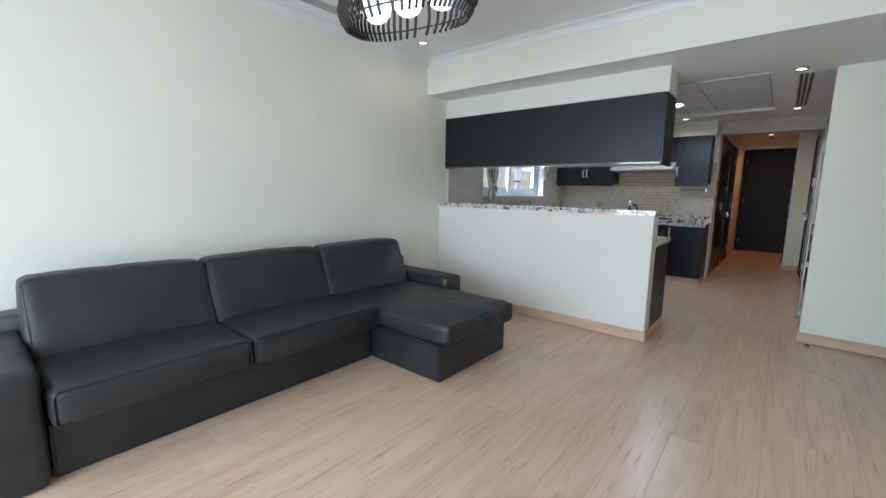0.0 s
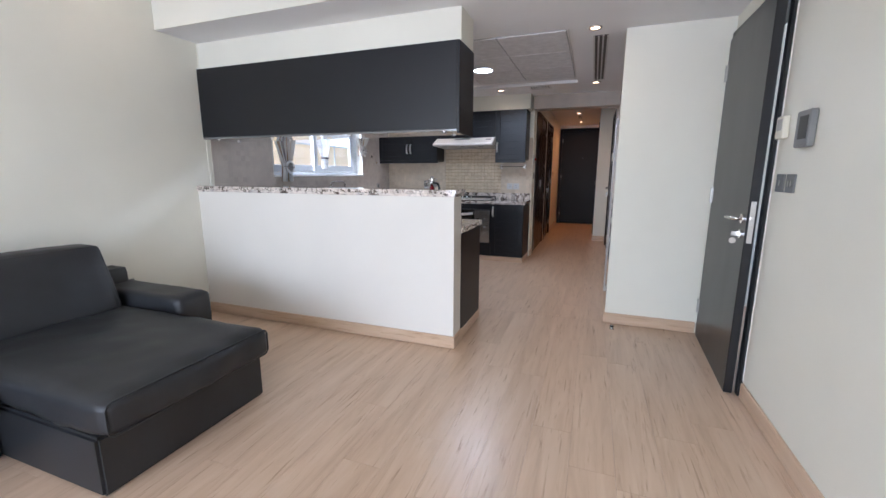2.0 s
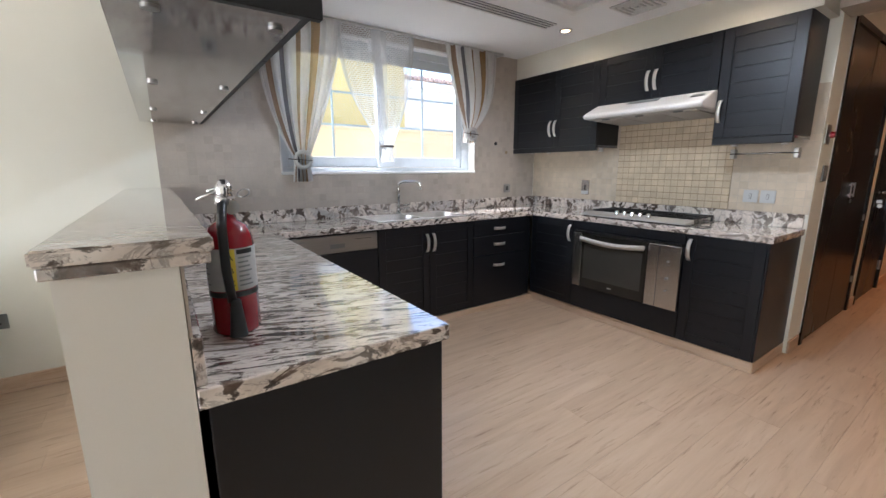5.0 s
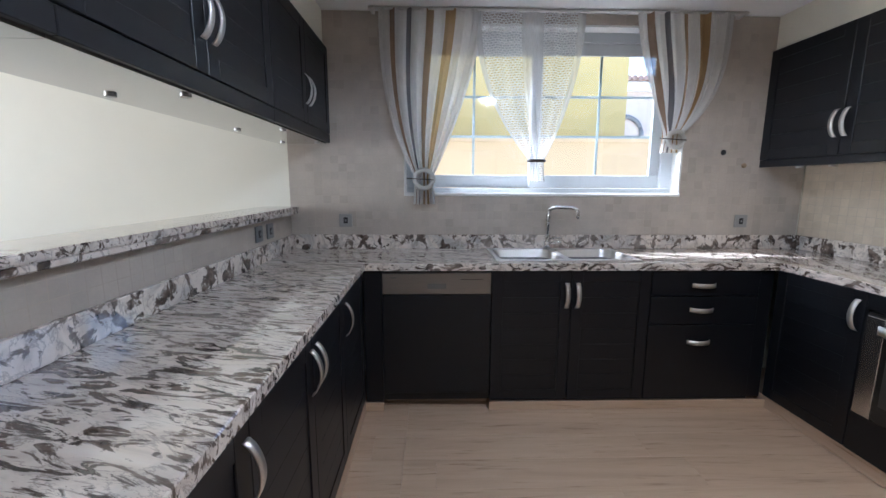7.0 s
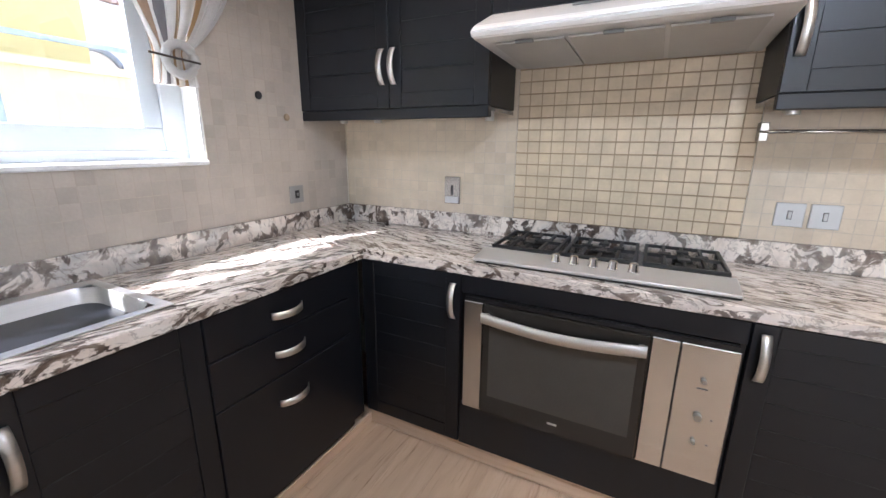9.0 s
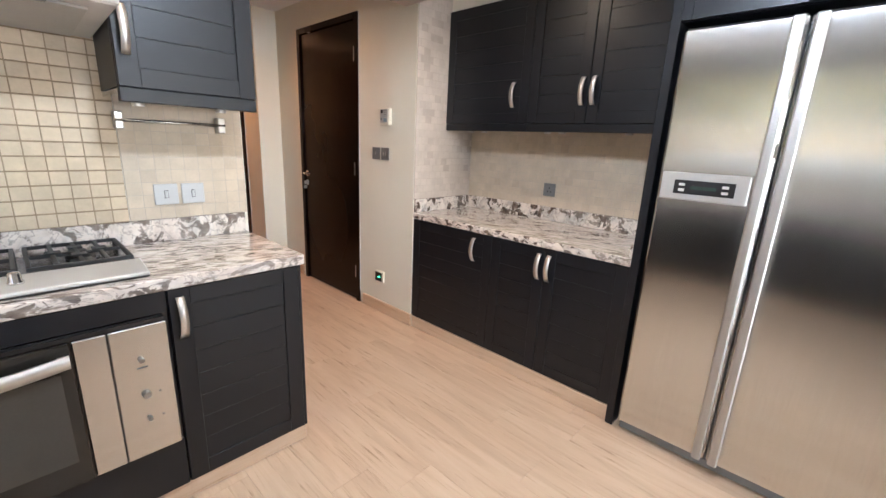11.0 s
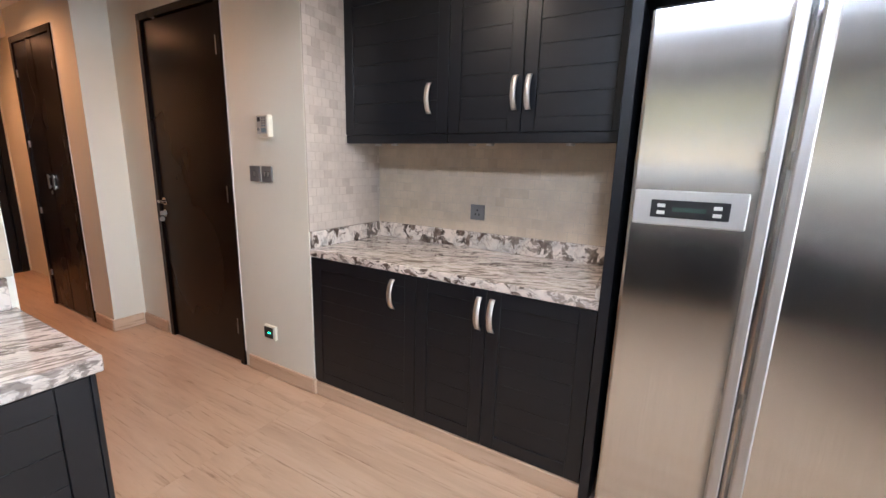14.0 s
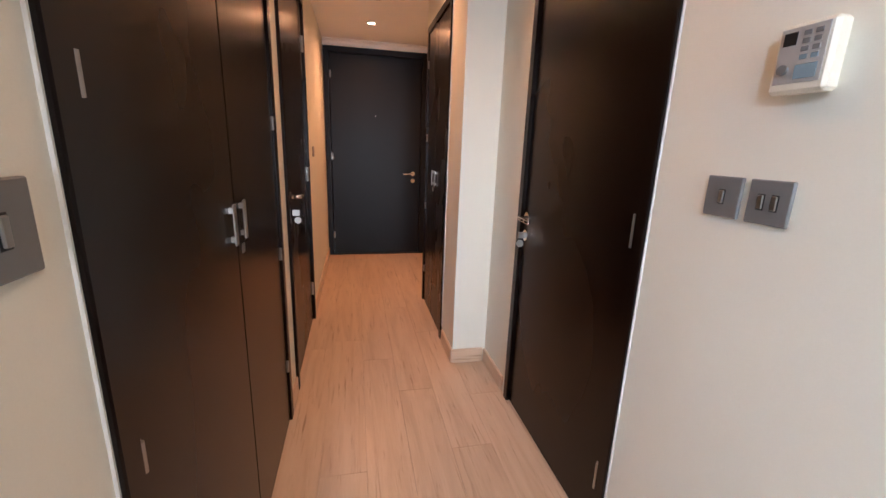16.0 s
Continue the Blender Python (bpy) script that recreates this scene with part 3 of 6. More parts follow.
part("lock_plate", on_slab(box((-0.035, -0.9475, 0.90), (-0.010, -0.9445, 1.13), 0)), STEEL, leaf, "steel lock plate")
part("latch", on_slab(box((-0.030, -0.957, 1.03), (-0.015, -0.9477, 1.05), 0.002)), CHROME, leaf)
b = on_slab(disc((-0.051, -0.885, 1.03), 0.026, 0.012, "x"))
part("rose", b, CHROME, leaf)
b = on_slab(tube([(-0.05, -0.885, 1.03), (-0.095, -0.885, 1.03), (-0.10, -0.84, 1.03), (-0.098, -0.74, 1.026)], 0.009))
part("door_handle", b, CHROME, leaf, "chrome lever handle", True)
b = on_slab(disc((-0.051, -0.885, 0.945), 0.026, 0.012, "x"))
part("keyhole_rose", b, CHROME, leaf)
b = on_slab(box((-0.09, -0.868, 0.93), (-0.057, -0.862, 0.955)))
join(b, on_slab(disc((-0.085, -0.885, 0.905), 0.017, 0.003, "y", 12)))
part("key", b, NICKEL, leaf, "key hanging in the lock")
for z in (0.25, 1.12, 1.98):
    b = on_slab(box((-0.049, -0.03, z - 0.055), (-0.045, -0.002, z + 0.055)))
    join(b, on_slab(disc((-0.05, 0.002, z), 0.007, 0.11, "z", 10)))
    part("hinge", b, NICKEL, d1)

# door_2: hall door, shut
a_h = axes(HALL_R, "x-")
d2 = door_frame(a_h, 8.425, 9.245, 2.205, "door_2", "closed dark wenge hall door with chrome lever", WENGE, 0.045, 0.014, 0.2)
part("leaf", ubox(a_h, 8.428, 9.242, 0.006, 2.203, -0.05, -0.004, 0.003), WENGE, d2)
lever_set(a_h, 9.185, 1.03, d2, -1)
for z in (0.26, 1.12, 1.97):
    hinge(a_h, 8.432, z, d2)

# door_3: entrance door
a_n = axes(ENT, "y-")
d3 = door_frame(a_n, 0.085, 1.14, 2.33, "door_3", "closed dark blue-grey wooden entrance door", ENTDOOR, 0.06, 0.015, 0.2, "structure", 0)
part("leaf", ubox(a_n, 0.089, 1.136, 0.006, 2.327, -0.055, -0.006, 0.004), ENTDOOR, d3)
lever_set(a_n, 1.05, 1.01, d3, -1, False)
part("peephole", disc(a_n(0.60, 1.67, 0.0), 0.009, 0.006, "y", 16), PEWTER, d3, "small grey metal peephole")
part("threshold", ubox(a_n, 0.03, 1.19, 0.0, 0.012, -0.06, 0.03, 0.003), ENTDOOR, d3)
for z in (0.25, 1.2, 2.1):
    hinge(a_n, 0.094, z, d3, 0.08)

# door_4: hall door beyond the cupboard, shut, dark
a_w = axes(HALL_L, "x+")
d4 = door_frame(a_w, 9.56, 10.49, 2.20, "door_4", "closed dark wenge hall door with key in its lock", WENGE, 0.04, 0.016, 0.18, "structure", 0)
part("leaf", ubox(a_w, 9.564, 10.486, 0.006, 2.197, -0.05, -0.003, 0.003), WENGE, d4)
lever_set(a_w, 9.65, 1.06, d4, 1)
for z in (0.26, 1.12, 1.97):
    hinge(a_w, 10.474, z, d4)


def cupboard(name, at, u0, u1, top, label, side):
    """Built-in hall cupboard: frame, two tall leaves, bar handles and hinges."""
    th = door_frame(at, u0 + 0.05, u1 - 0.05, top - 0.05, name, label, WENGE, 0.05, 0.014, 0.14, "", 1)
    tagged(th, "", "cupboard")
    mid = (u0 + u1) / 2
    for a, c, h in ((u0 + 0.053, mid - 0.003, mid - 0.05), (mid + 0.003, u1 - 0.053, mid + 0.05)):
        d = part("leaf", ubox(at, a, c, 0.012, top - 0.053, -0.03, 0.004, 0.003), WENGE, th)
        b = ubox(at, h - 0.011, h + 0.011, 1.055, 1.170, 0.014, 0.020, 0.002)
        ubox(at, h - 0.007, h + 0.007, 1.065, 1.08, 0.004, 0.015, 0, b)
        ubox(at, h - 0.007, h + 0.007, 1.145, 1.16, 0.004, 0.015, 0, b)
        part("handle", b, NICKEL, d, "satin nickel bar handle")
    part("keyhole", ubox(at, mid + 0.038, mid + 0.062, 1.01, 1.04, 0.004, 0.008, 0.002), NICKEL, th)
    for u in (u0 + 0.056, u1 - 0.056):
        for z in (0.30, 0.855, 1.41, 1.965):
            hinge(at, u, z, th, 0.055)
    part("back", ubox(at, u0 + 0.05, u1 - 0.05, 0.0, top - 0.05, -0.14, -0.12), CABIN, th)
    return th


cupboard("hall_cupboard", a_w, 7.965, 9.31, 2.24, "dark wenge built-in hall cupboard with two tall doors", 1)
cupboard("hall_cupboard", axes(0.945, "x-"), 10.02, 10.86, 2.24, "dark wenge built-in cupboard beside the entrance", -1)

# unseen plain walls added behind the shut doors to block daylight through their gaps
wall("wall_blocker_entrance", [((-0.16, ENT + 0.21, 0), (1.40, ENT + 0.3, 2.6))], "unseen wall added to block daylight behind the entrance door")
wall("wall_blocker_hall_door", [((1.365, 8.3, 0), (1.45, 9.4, 2.5))], "unseen wall added to block daylight behind the hall door")
wall("wall_blocker_far_door", [((-0.27, 9.4, 0), (-0.185, 10.7, 2.5))], "unseen wall added to block daylight behind the far hall door")

# ---- floor planks ----
floor_slab = solid("floor", boxes(((WL, SOUTH, -0.12), (WR, 5.17, -0.0095)), ((WL, 5.17, -0.12), (1.76, 7.745, -0.0095)), ((-0.14, 7.745, -0.12), (1.40, ENT + 0.2, -0.0095)), ((WR, 2.4, -0.12), (4.8, 6.2, -0.0095))), JOINT, "pale streaked oak laminate floor", "floor", "structure")
solid("floor_bedroom", box((WR, 2.6, -0.009), (4.6, 6.0, 0.0)), FLOOR, "pale oak laminate bedroom floor", "floor", "structure")


# ---- kitchen window and outside ----
w1 = thing("window_1", "white sliding kitchen window with slim glazing bars", "window", (WL - 0.1, 5.96, WZ0), "", "structure")
gx0, gx1 = WL - 0.155, WL - 0.085
fr = boxes(((gx0, WY0, WZ0), (gx1, WY1, WZ0 + 0.055)), ((gx0, WY0, WZ1 - 0.075), (gx1, WY1, WZ1)), ((gx0, WY0, WZ0 + 0.055), (gx1, WY0 + 0.095, WZ1 - 0.075)), ((gx0, WY1 - 0.095, WZ0 + 0.055), (gx1, WY1, WZ1 - 0.075)), bev=0.004)
part("window_frame", fr, UPVC, w1)
mid = 5.89
for k, (s0, s1, off) in enumerate(((WY0 + 0.095, mid + 0.035, 0.0), (mid - 0.035, WY1 - 0.095, 0.026))):
    x0, x1 = gx0 + 0.010 + off, gx0 + 0.034 + off
    z0, z1 = WZ0 + 0.057, WZ1 - 0.077
    sf = boxes(((x0, s0, z0), (x1, s1, z0 + 0.085)), ((x0, s0, z1 - 0.075), (x1, s1, z1)), ((x0, s0, z0 + 0.085), (x1, s0 + 0.07, z1 - 0.075)), ((x0, s1 - 0.07, z0 + 0.085), (x1, s1, z1 - 0.075)), bev=0.003)
    sash = part("sash", sf, UPVC, w1)
    pane = part("pane", box((x0 + 0.008, s0 + 0.071, z0 + 0.086), (x0 + 0.014, s1 - 0.071, z1 - 0.076)), GLASS, sash, "clear glass pane")
    pane.visible_shadow = False
    ya, yb, za, zb = s0 + 0.07, s1 - 0.07, z0 + 0.085, z1 - 0.075
    bars = bmesh.new()
    for f in (1 / 3, 2 / 3):
        box((x0 + 0.003, ya, za + f * (zb - za) - 0.008), (x0 + 0.007, yb, za + f * (zb - za) + 0.008), 0, 1, bars)
    ym = 5.47 if k == 0 else 6.32
    box((x0 + 0.0021, ym - 0.008, za), (x0 + 0.0079, ym + 0.008, zb), 0, 1, bars)
    part("glazing_bar", bars, BARS, sash)
part("window_sill", box((WL - 0.085, WY0 + 0.002, WZ0 + 0.001), (WLK + 0.022, WY1 - 0.002, WZ0 + 0.022), 0.005), GLOSSWHITE, w1)
part("reveal", boxes(((WL - 0.085, WY0, WZ0 + 0.022), (WLK + 0.002, WY0 + 0.012, WZ1)), ((WL - 0.085, WY1 - 0.012, WZ0 + 0.022), (WLK + 0.002, WY1, WZ1)), ((WL - 0.085, WY0 + 0.012, WZ1 - 0.012), (WLK + 0.002, WY1 - 0.012, WZ1))), GLOSSWHITE, w1)
part("latch", boxes(((gx1 - 0.02, mid + 0.02, 1.70), (gx1 - 0.004, mid + 0.04, 1.80)), bev=0.003), WHITEPL, w1)

# south balcony glazing behind the walk
w2 = thing("window_2", "white framed sliding balcony door", "window", (-0.4, SOUTH - 0.1, 0), "", "structure")
part("window_frame", boxes(((-2.15, -1.66, 0), (-2.09, -1.58, 2.35)), ((1.29, -1.66, 0), (1.35, -1.58, 2.35)), ((-2.09, -1.66, 2.29), (1.29, -1.58, 2.35)), ((-2.09, -1.66, 0), (1.29, -1.58, 0.05)), ((-0.44, -1.65, 0.05), (-0.36, -1.59, 2.29))), UPVC, w2)
# unseen slab added overhead to keep direct sun out of the south opening
solid("sun_blocker_slab", box((-3.5, -4.9, 2.6), (3.0, -1.7, 2.8)), CEIL, "plain unseen slab added outside to block the sun", "slab", "structure")

# outside the kitchen window
solid("ground", box((-900, -900, -0.6), (900, 900, -0.3)), PAVING, "sand-coloured paved ground", "ground", "structure")
yb = thing("neighbour_house", "yellow rendered neighbouring house close by", "house", (-6.2, 2.0, -0.3))
part("wall", box((-10.0, -6.0, -0.3), (-6.0, 8.12, 4.1)), YWALL, yb)
part("roof", box((-10.2, -6.2, 4.1), (-5.85, 8.25, 4.25)), ROOFT, yb)
solid("garden_wall", boxes(((-4.65, -6.0, -0.3), (-4.5, 13.0, 1.80)), ((-4.68, -6.0, 1.80), (-4.47, 13.0, 1.86))), CWALL, "pale cream rendered garden wall", "wall")
h2 = thing("far_house", "beige house with arched window and clay tile roof", "house", (-14, 14, -0.3))
part("wall", box((-20.0, 9.6, -0.3), (-12.0, 19.0, 4.0)), PWALL, h2)
part("cornice", box((-20.3, 9.3, 4.0), (-11.75, 19.3, 4.25), 0.03), GLOSSWHITE, h2)
rf = bmesh.new()
for k in range(60):
    y = 9.2 + k * 0.17
    tube([(-11.6, y, 4.30), (-13.5, y, 4.55)], 0.08, 6, rf)
part("roof", rf, ROOFT, h2)
arch = tube([(-11.97, 10.85 + 0.55 * -math.cos(a), 2.75 + 0.55 * math.sin(a)) for a in [i * math.pi / 12 for i in range(13)]], 0.07, 8)
box((-12.02, 10.3, 1.4), (-11.98, 11.4, 2.75), 0, 1, arch)
part("window", arch, PEWTER, h2, "arched window")

# ---- curtains ----
def curtain(name, label, top, ztop, tie, zbot, mat, x, folds, amp, tail=0.05, left=2.6, right=1.5):
    """A gathered curtain: spread on its rod, drawn together at the tie, with a short tail under it."""
    bm = bmesh.new()
    uvl = bm.loops.layers.uv.new("UVMap")
    nu, nv = 72, 40
    (y0, y1), (ty, tz) = top, tie
    grid = []
    for j in range(nv + 1):
        f = j / nv
        z = ztop + (zbot - ztop) * f
        if z > tz:
            q = (ztop - z) / (ztop - tz)
            k = q ** left
            a = y0 + (ty - tail - y0) * k
            c = y1 + (ty + tail - y1) * (q ** right)
        else:
            q = (tz - z) / max(1e-4, tz - zbot)
            a, c = ty - tail * (1 + 0.25 * q), ty + tail * (1 + 0.25 * q)
        row = []
        wide = (c - a) / (y1 - y0)
        for i in range(nu + 1):
            u = i / nu
            ph = u * folds * 2 * math.pi
            dx = amp * (0.55 + 0.6 * (1 - wide)) * math.sin(ph + 0.8 * math.sin(3 * f + u * 4)) + 0.006 * noise.noise(Vector((u * 9, z * 3, folds)))
            dx += 0.02 * max(0, math.sin(math.pi * min(1.0, (ztop - z) / (ztop - tz)))) * math.sin(u * math.pi)
            row.append(bm.verts.new((x + dx, a + (c - a) * u + 0.004 * math.sin(ph * 2), z)))
        grid.append(row)
    for j in range(nv):
        for i in range(nu):
            fc = bm.faces.new((grid[j][i], grid[j][i + 1], grid[j + 1][i + 1], grid[j + 1][i]))
            for lp, (uu, vv) in zip(fc.loops, ((i, j), (i + 1, j), (i + 1, j + 1), (i, j + 1))):
                lp[uvl].uv = (uu / nu, vv / nv)
    th = thing(name, label, "curtain", (x, ty, tz), "curtains at the kitchen window")
    part("cloth", bm, mat, th, "", True)
    return th


def tie_ring(th, y, z, x, r=0.05):
    """A woven ring holding the gathered cloth, with its pin."""
    b = tube([(x + 0.045, y + r * math.cos(a), z + r * math.sin(a)) for a in [i * 2 * math.pi / 20 for i in range(20)]], 0.016, 8, None, True)
    part("tie_ring", b, PAPER, th, "pale woven tie ring", True)
    part("pin", tube([(x + 0.06, y - 0.11, z + 0.005), (x + 0.06, y + 0.06, z - 0.005)], 0.004, 6), SHADE, th, "dark wooden pin")


cx = WLK + 0.075
c1 = curtain("curtain", "brown and white striped sheer curtain tied in a ring", (4.86, 5.50), 2.362, (5.135, 1.355), 1.185, STRIPES, cx, 7, 0.030, 0.058)
tie_ring(c1, 5.135, 1.345, cx, 0.057)
c2 = curtain("curtain", "white sheer curtain gathered at the middle of the window", (5.45, 6.14), 2.362, (5.862, 1.465), 1.335, SHEER, cx - 0.02, 6, 0.02, 0.046, 2.2, 2.0)
part("tie_band", tube([(cx - 0.02 + 0.04 * math.cos(a), 5.862 + 0.052 * math.sin(a), 1.465) for a in [i * 2 * math.pi / 20 for i in range(20)]], 0.010, 8, None, True), SHADE, c2, "dark twisted tie band", True)
c3 = curtain("curtain", "brown and white striped sheer curtain tied high", (6.45, 7.06), 2.362, (6.73, 1.635), 1.52, STRIPES, cx, 7, 0.030, 0.06, 1.5, 3.2)
tie_ring(c3, 6.73, 1.60, cx, 0.05)
rod = thing("curtain_rod", "thin white curtain rod under the ceiling", "curtain rod", (cx, 6.0, 2.36))
part("rod", tube([(cx, 4.80, 2.364), (cx, 7.14, 2.364)], 0.009, 10), WHITEPL, rod, "", True)
for y in (4.82, 5.97, 7.12):
    part("bracket", box((WLK, y - 0.012, 2.352), (cx + 0.008, y + 0.012, 2.374), 0.003), WHITEPL, rod)

# ---- cabinets ----
def bow_handle(at, u, v, length, parent, level=False, n0=0.0):
    """An arched flat steel strip."""
    bm = bmesh.new()
    rows = []
    w = 0.0125
    for k in range(13):
        f = k / 12
        s = (f - 0.5) * length
        out = n0 + 0.004 + 0.030 * math.sin(math.pi * f) ** 0.7
        ring = []
        for dn in (0.0, 0.006):
            for dw in (-w, w):
                ring.append(bm.verts.new(at(u + s, v + dw, out + dn) if level else at(u + dw, v + s, out + dn)))
        rows.append(ring)
    for a, b in zip(rows, rows[1:]):
        for i, j in ((0, 1), (1, 3), (3, 2), (2, 0)):
            bm.faces.new((a[i], a[j], b[j], b[i]))
    for r in (rows[0], rows[-1]):
        bm.faces.new((r[0], r[1], r[3], r[2]))
    bmesh.ops.recalc_face_normals(bm, faces=bm.faces)
    return part("handle", bm, HANDLE, parent, "bowed brushed steel handle", True)


def cab_door(at, u0, u1, v0, v1, th, handle=None, boards=5, hl=0.148, level=False):
    """A framed door with a sunk panel of level boards and a bowed handle."""
    g, t, fw = 0.0018, 0.020, 0.062
    u0, u1, v0, v1 = u0 + g, u1 - g, v0 + g, v1 - g
    d = part("door", ubox(at, u0 + 0.002, u1 - 0.002, v0 + 0.002, v1 - 0.002, 0, 0.008), CAB, th)
    part("stile", ubox(at, u0, u0 + fw, v0, v1, 0.0002, t, 0.0015), CAB, d)
    part("stile", ubox(at, u1 - fw, u1, v0, v1, 0.0002, t, 0.0015), CAB, d)
    part("rail", ubox(at, u0 + fw, u1 - fw, v0, v0 + fw, 0.0002, t - 0.0004, 0.0015), CAB, d)
    part("rail", ubox(at, u0 + fw, u1 - fw, v1 - fw, v1, 0.0002, t - 0.0004, 0.0015), CAB, d)
    n = boards
    hgt = (v1 - v0 - 2 * fw) / n
    for k in range(n):
        a = v0 + fw + k * hgt
        part("panel_board", ubox(at, u0 + fw + 0.001, u1 - fw - 0.001, a + 0.0005, a + hgt - 0.0005, 0.0085, 0.0150, 0.0006), CAB, d)
    if handle:
        bow_handle(at, handle[0], handle[1], hl, d, level, t)
    return d


def carcass(at, name, label, u0, u1, v0, v1, depth, group="", cat="cabinet"):
    th = thing(name, label, cat, at((u0 + u1) / 2, v0, -depth / 2), group)
    part("body", ubox(at, u0 + 0.0006, u1 - 0.0006, v0, v1, -depth, -0.001), CAB, th)
    return th


def plinth(at, name, u0, u1, n=0.004, h=0.075, along="x"):
    return solid(name, ubox(at, u0, u1, 0.002, h, n - 0.012, n, 0.002), SKIRT_X if along == "x" else SKIRT_Y, "pale oak laminate plinth board under the cabinets", "plinth", "structure")


BZ0, BZ1, TOP = 0.08, 0.838, 0.882
WB0 = 0.058
# far run: faces the room at y 7.17
f_a = axes(7.178, "y-")
G1 = "base cabinets"
c = carcass(f_a, "base_cabinet", "dark lacquered corner base cabinet with level boards", -1.878, -1.395, BZ0, BZ1, 0.53, G1)
cab_door(f_a, -1.878, -1.395, BZ0, BZ1, c, (-1.425, 0.725), 7)
ov = carcass(f_a, "oven_housing", "dark lacquered housing round the built-in oven", -1.393, -0.472, BZ0, BZ1, 0.53, G1)
part("drawer_front", ubox(f_a, -1.391, -0.474, BZ0, 0.272, 0, 0.02, 0.002), CAB, ov)
part("top_rail", ubox(f_a, -1.391, -0.474, 0.765, BZ1, 0, 0.02, 0.002), CAB, ov)
c = carcass(f_a, "base_cabinet", "dark lacquered base cabinet beside the oven", -0.47, -0.012, BZ0, BZ1, 0.53, G1)
cab_door(f_a, -0.47, -0.012, BZ0, BZ1, c, (-0.437, 0.735), 7)
part("end_panel", box((-0.0125, 7.16, BZ0), (0.0, 7.71, BZ1), 0.002), CAB, c)
plinth(f_a, "trim_plinth_far", -1.93, 0.0, 0.006)
skirting("baseboard_far_end", (-0.012, 7.1835, 0.002), (0.0025, 7.712, 0.075), "y")

# built-in oven
o = thing("oven", "stainless built-in oven with dark glass door", "oven", (-0.925, 7.14, 0.28))
part("body", ubox(f_a, -1.37, -0.49, 0.275, 0.76, -0.45, 0.018), BLACKPL, o)
part("side_trim", ubox(f_a, -1.372, -1.293, 0.278, 0.742, 0.019, 0.036, 0.003), STEEL, o, "brushed steel side strip")
od = part("door", ubox(f_a, -1.290, -0.722, 0.278, 0.742, 0.019, 0.042, 0.004), DARKGLASS, o, "dark glass oven door")
part("window", ubox(f_a, -1.262, -0.752, 0.36, 0.655, 0.0425, 0.044, 0.001), plain("oven_window_glass", (0.055, 0.052, 0.046), 0.06, var=0.12, scale=3.0, bmp=0.0), od, "paler see-through oven glass")
hb = bmesh.new()
pts = [f_a(-1.285 + 0.556 * k / 16, 0.702 - 0.022 * math.sin(math.pi * k / 16), 0.078) for k in range(17)]
for p, q in zip(pts, pts[1:]):
    vs = [hb.verts.new((e[0], e[1] + dy, e[2] + dz)) for e in (p, q) for dy, dz in ((0, -0.019), (0, 0.019), (0.010, 0.019), (0.010, -0.019))]
    for i in range(4):
        hb.faces.new((vs[i], vs[(i + 1) % 4], vs[4 + (i + 1) % 4], vs[4 + i]))
bmesh.ops.remove_doubles(hb, verts=hb.verts, dist=1e-5)
for u in (-1.27, -0.745):
    ubox(f_a, u - 0.008, u + 0.008, 0.695, 0.71, 0.04, 0.075, 0, hb)
bmesh.ops.recalc_face_normals(hb, faces=hb.faces)
part("handle", hb, HANDLE, od, "bowed steel oven handle", True)
part("badge", ubox(f_a, -1.02, -0.985, 0.318, 0.326, 0.0425, 0.0435), PAPER, od, "small pale maker's mark")
part("side_trim", ubox(f_a, -0.719, -0.640, 0.278, 0.742, 0.019, 0.036, 0.003), STEEL, o, "brushed steel side strip")
cp = part("control_panel", ubox(f_a, -0.637, -0.484, 0.278, 0.742, 0.019, 0.036, 0.003), STEEL, o, "brushed steel control panel")
for v, rr_ in ((0.415, 0.007), (0.505, 0.012), (0.63, 0.008)):
    part("knob", disc(f_a(-0.565, v, 0.043), rr_, 0.014, "y", 20, None, rr_ * 0.9), NICKEL, cp)
for u, v, w in ((-0.58, 0.60, 0.03), (-0.53, 0.50, 0.006), (-0.53, 0.41, 0.006)):
    part("mark", ubox(f_a, u, u + w, v, v + 0.004, 0.0362, 0.037), PEWTER, cp)
part("vent_slot", ubox(f_a, -1.37, -0.49, 0.745, 0.757, 0.02, 0.03), BLACKPL, o)

# window run: faces the room at x -1.89
w_a = axes(-1.895, "x+")
c = thing("dishwasher", "integrated dishwasher with steel control panel", "dishwasher", (-2.15, 5.21, 0.08))
part("body", ubox(w_a, 4.905, 5.520, WB0, BZ1, -0.52, -0.001), CABIN, c)
part("door", ubox(w_a, 4.907, 5.518, WB0 + 0.05, 0.698, 0, 0.02, 0.002), CAB, c)
dp = part("control_panel", ubox(w_a, 4.907, 5.518, 0.702, 0.825, 0, 0.019, 0.003), brushed("dull_steel", (0.34, 0.32, 0.30), 0.42, (40, 1.5, 60)), c, "brushed steel control panel")
part("grip_recess", ubox(w_a, 5.16, 5.265, 0.735, 0.765, 0.0195, 0.021, 0.001), PEWTER, dp)
part("slot", ubox(w_a, 5.345, 5.47, 0.787, 0.790, 0.0195, 0.0205), BLACKPL, dp)
part("badge", ubox(w_a, 4.955, 4.985, 0.795, 0.801, 0.0195, 0.0205), PEWTER, dp)
c = carcass(w_a, "base_cabinet", "dark lacquered sink base cabinet with two doors", 5.522, 6.43, WB0, BZ1, 0.52, G1)
cab_door(w_a, 5.522, 5.976, WB0, BZ1, c, (5.946, 0.695), 7)
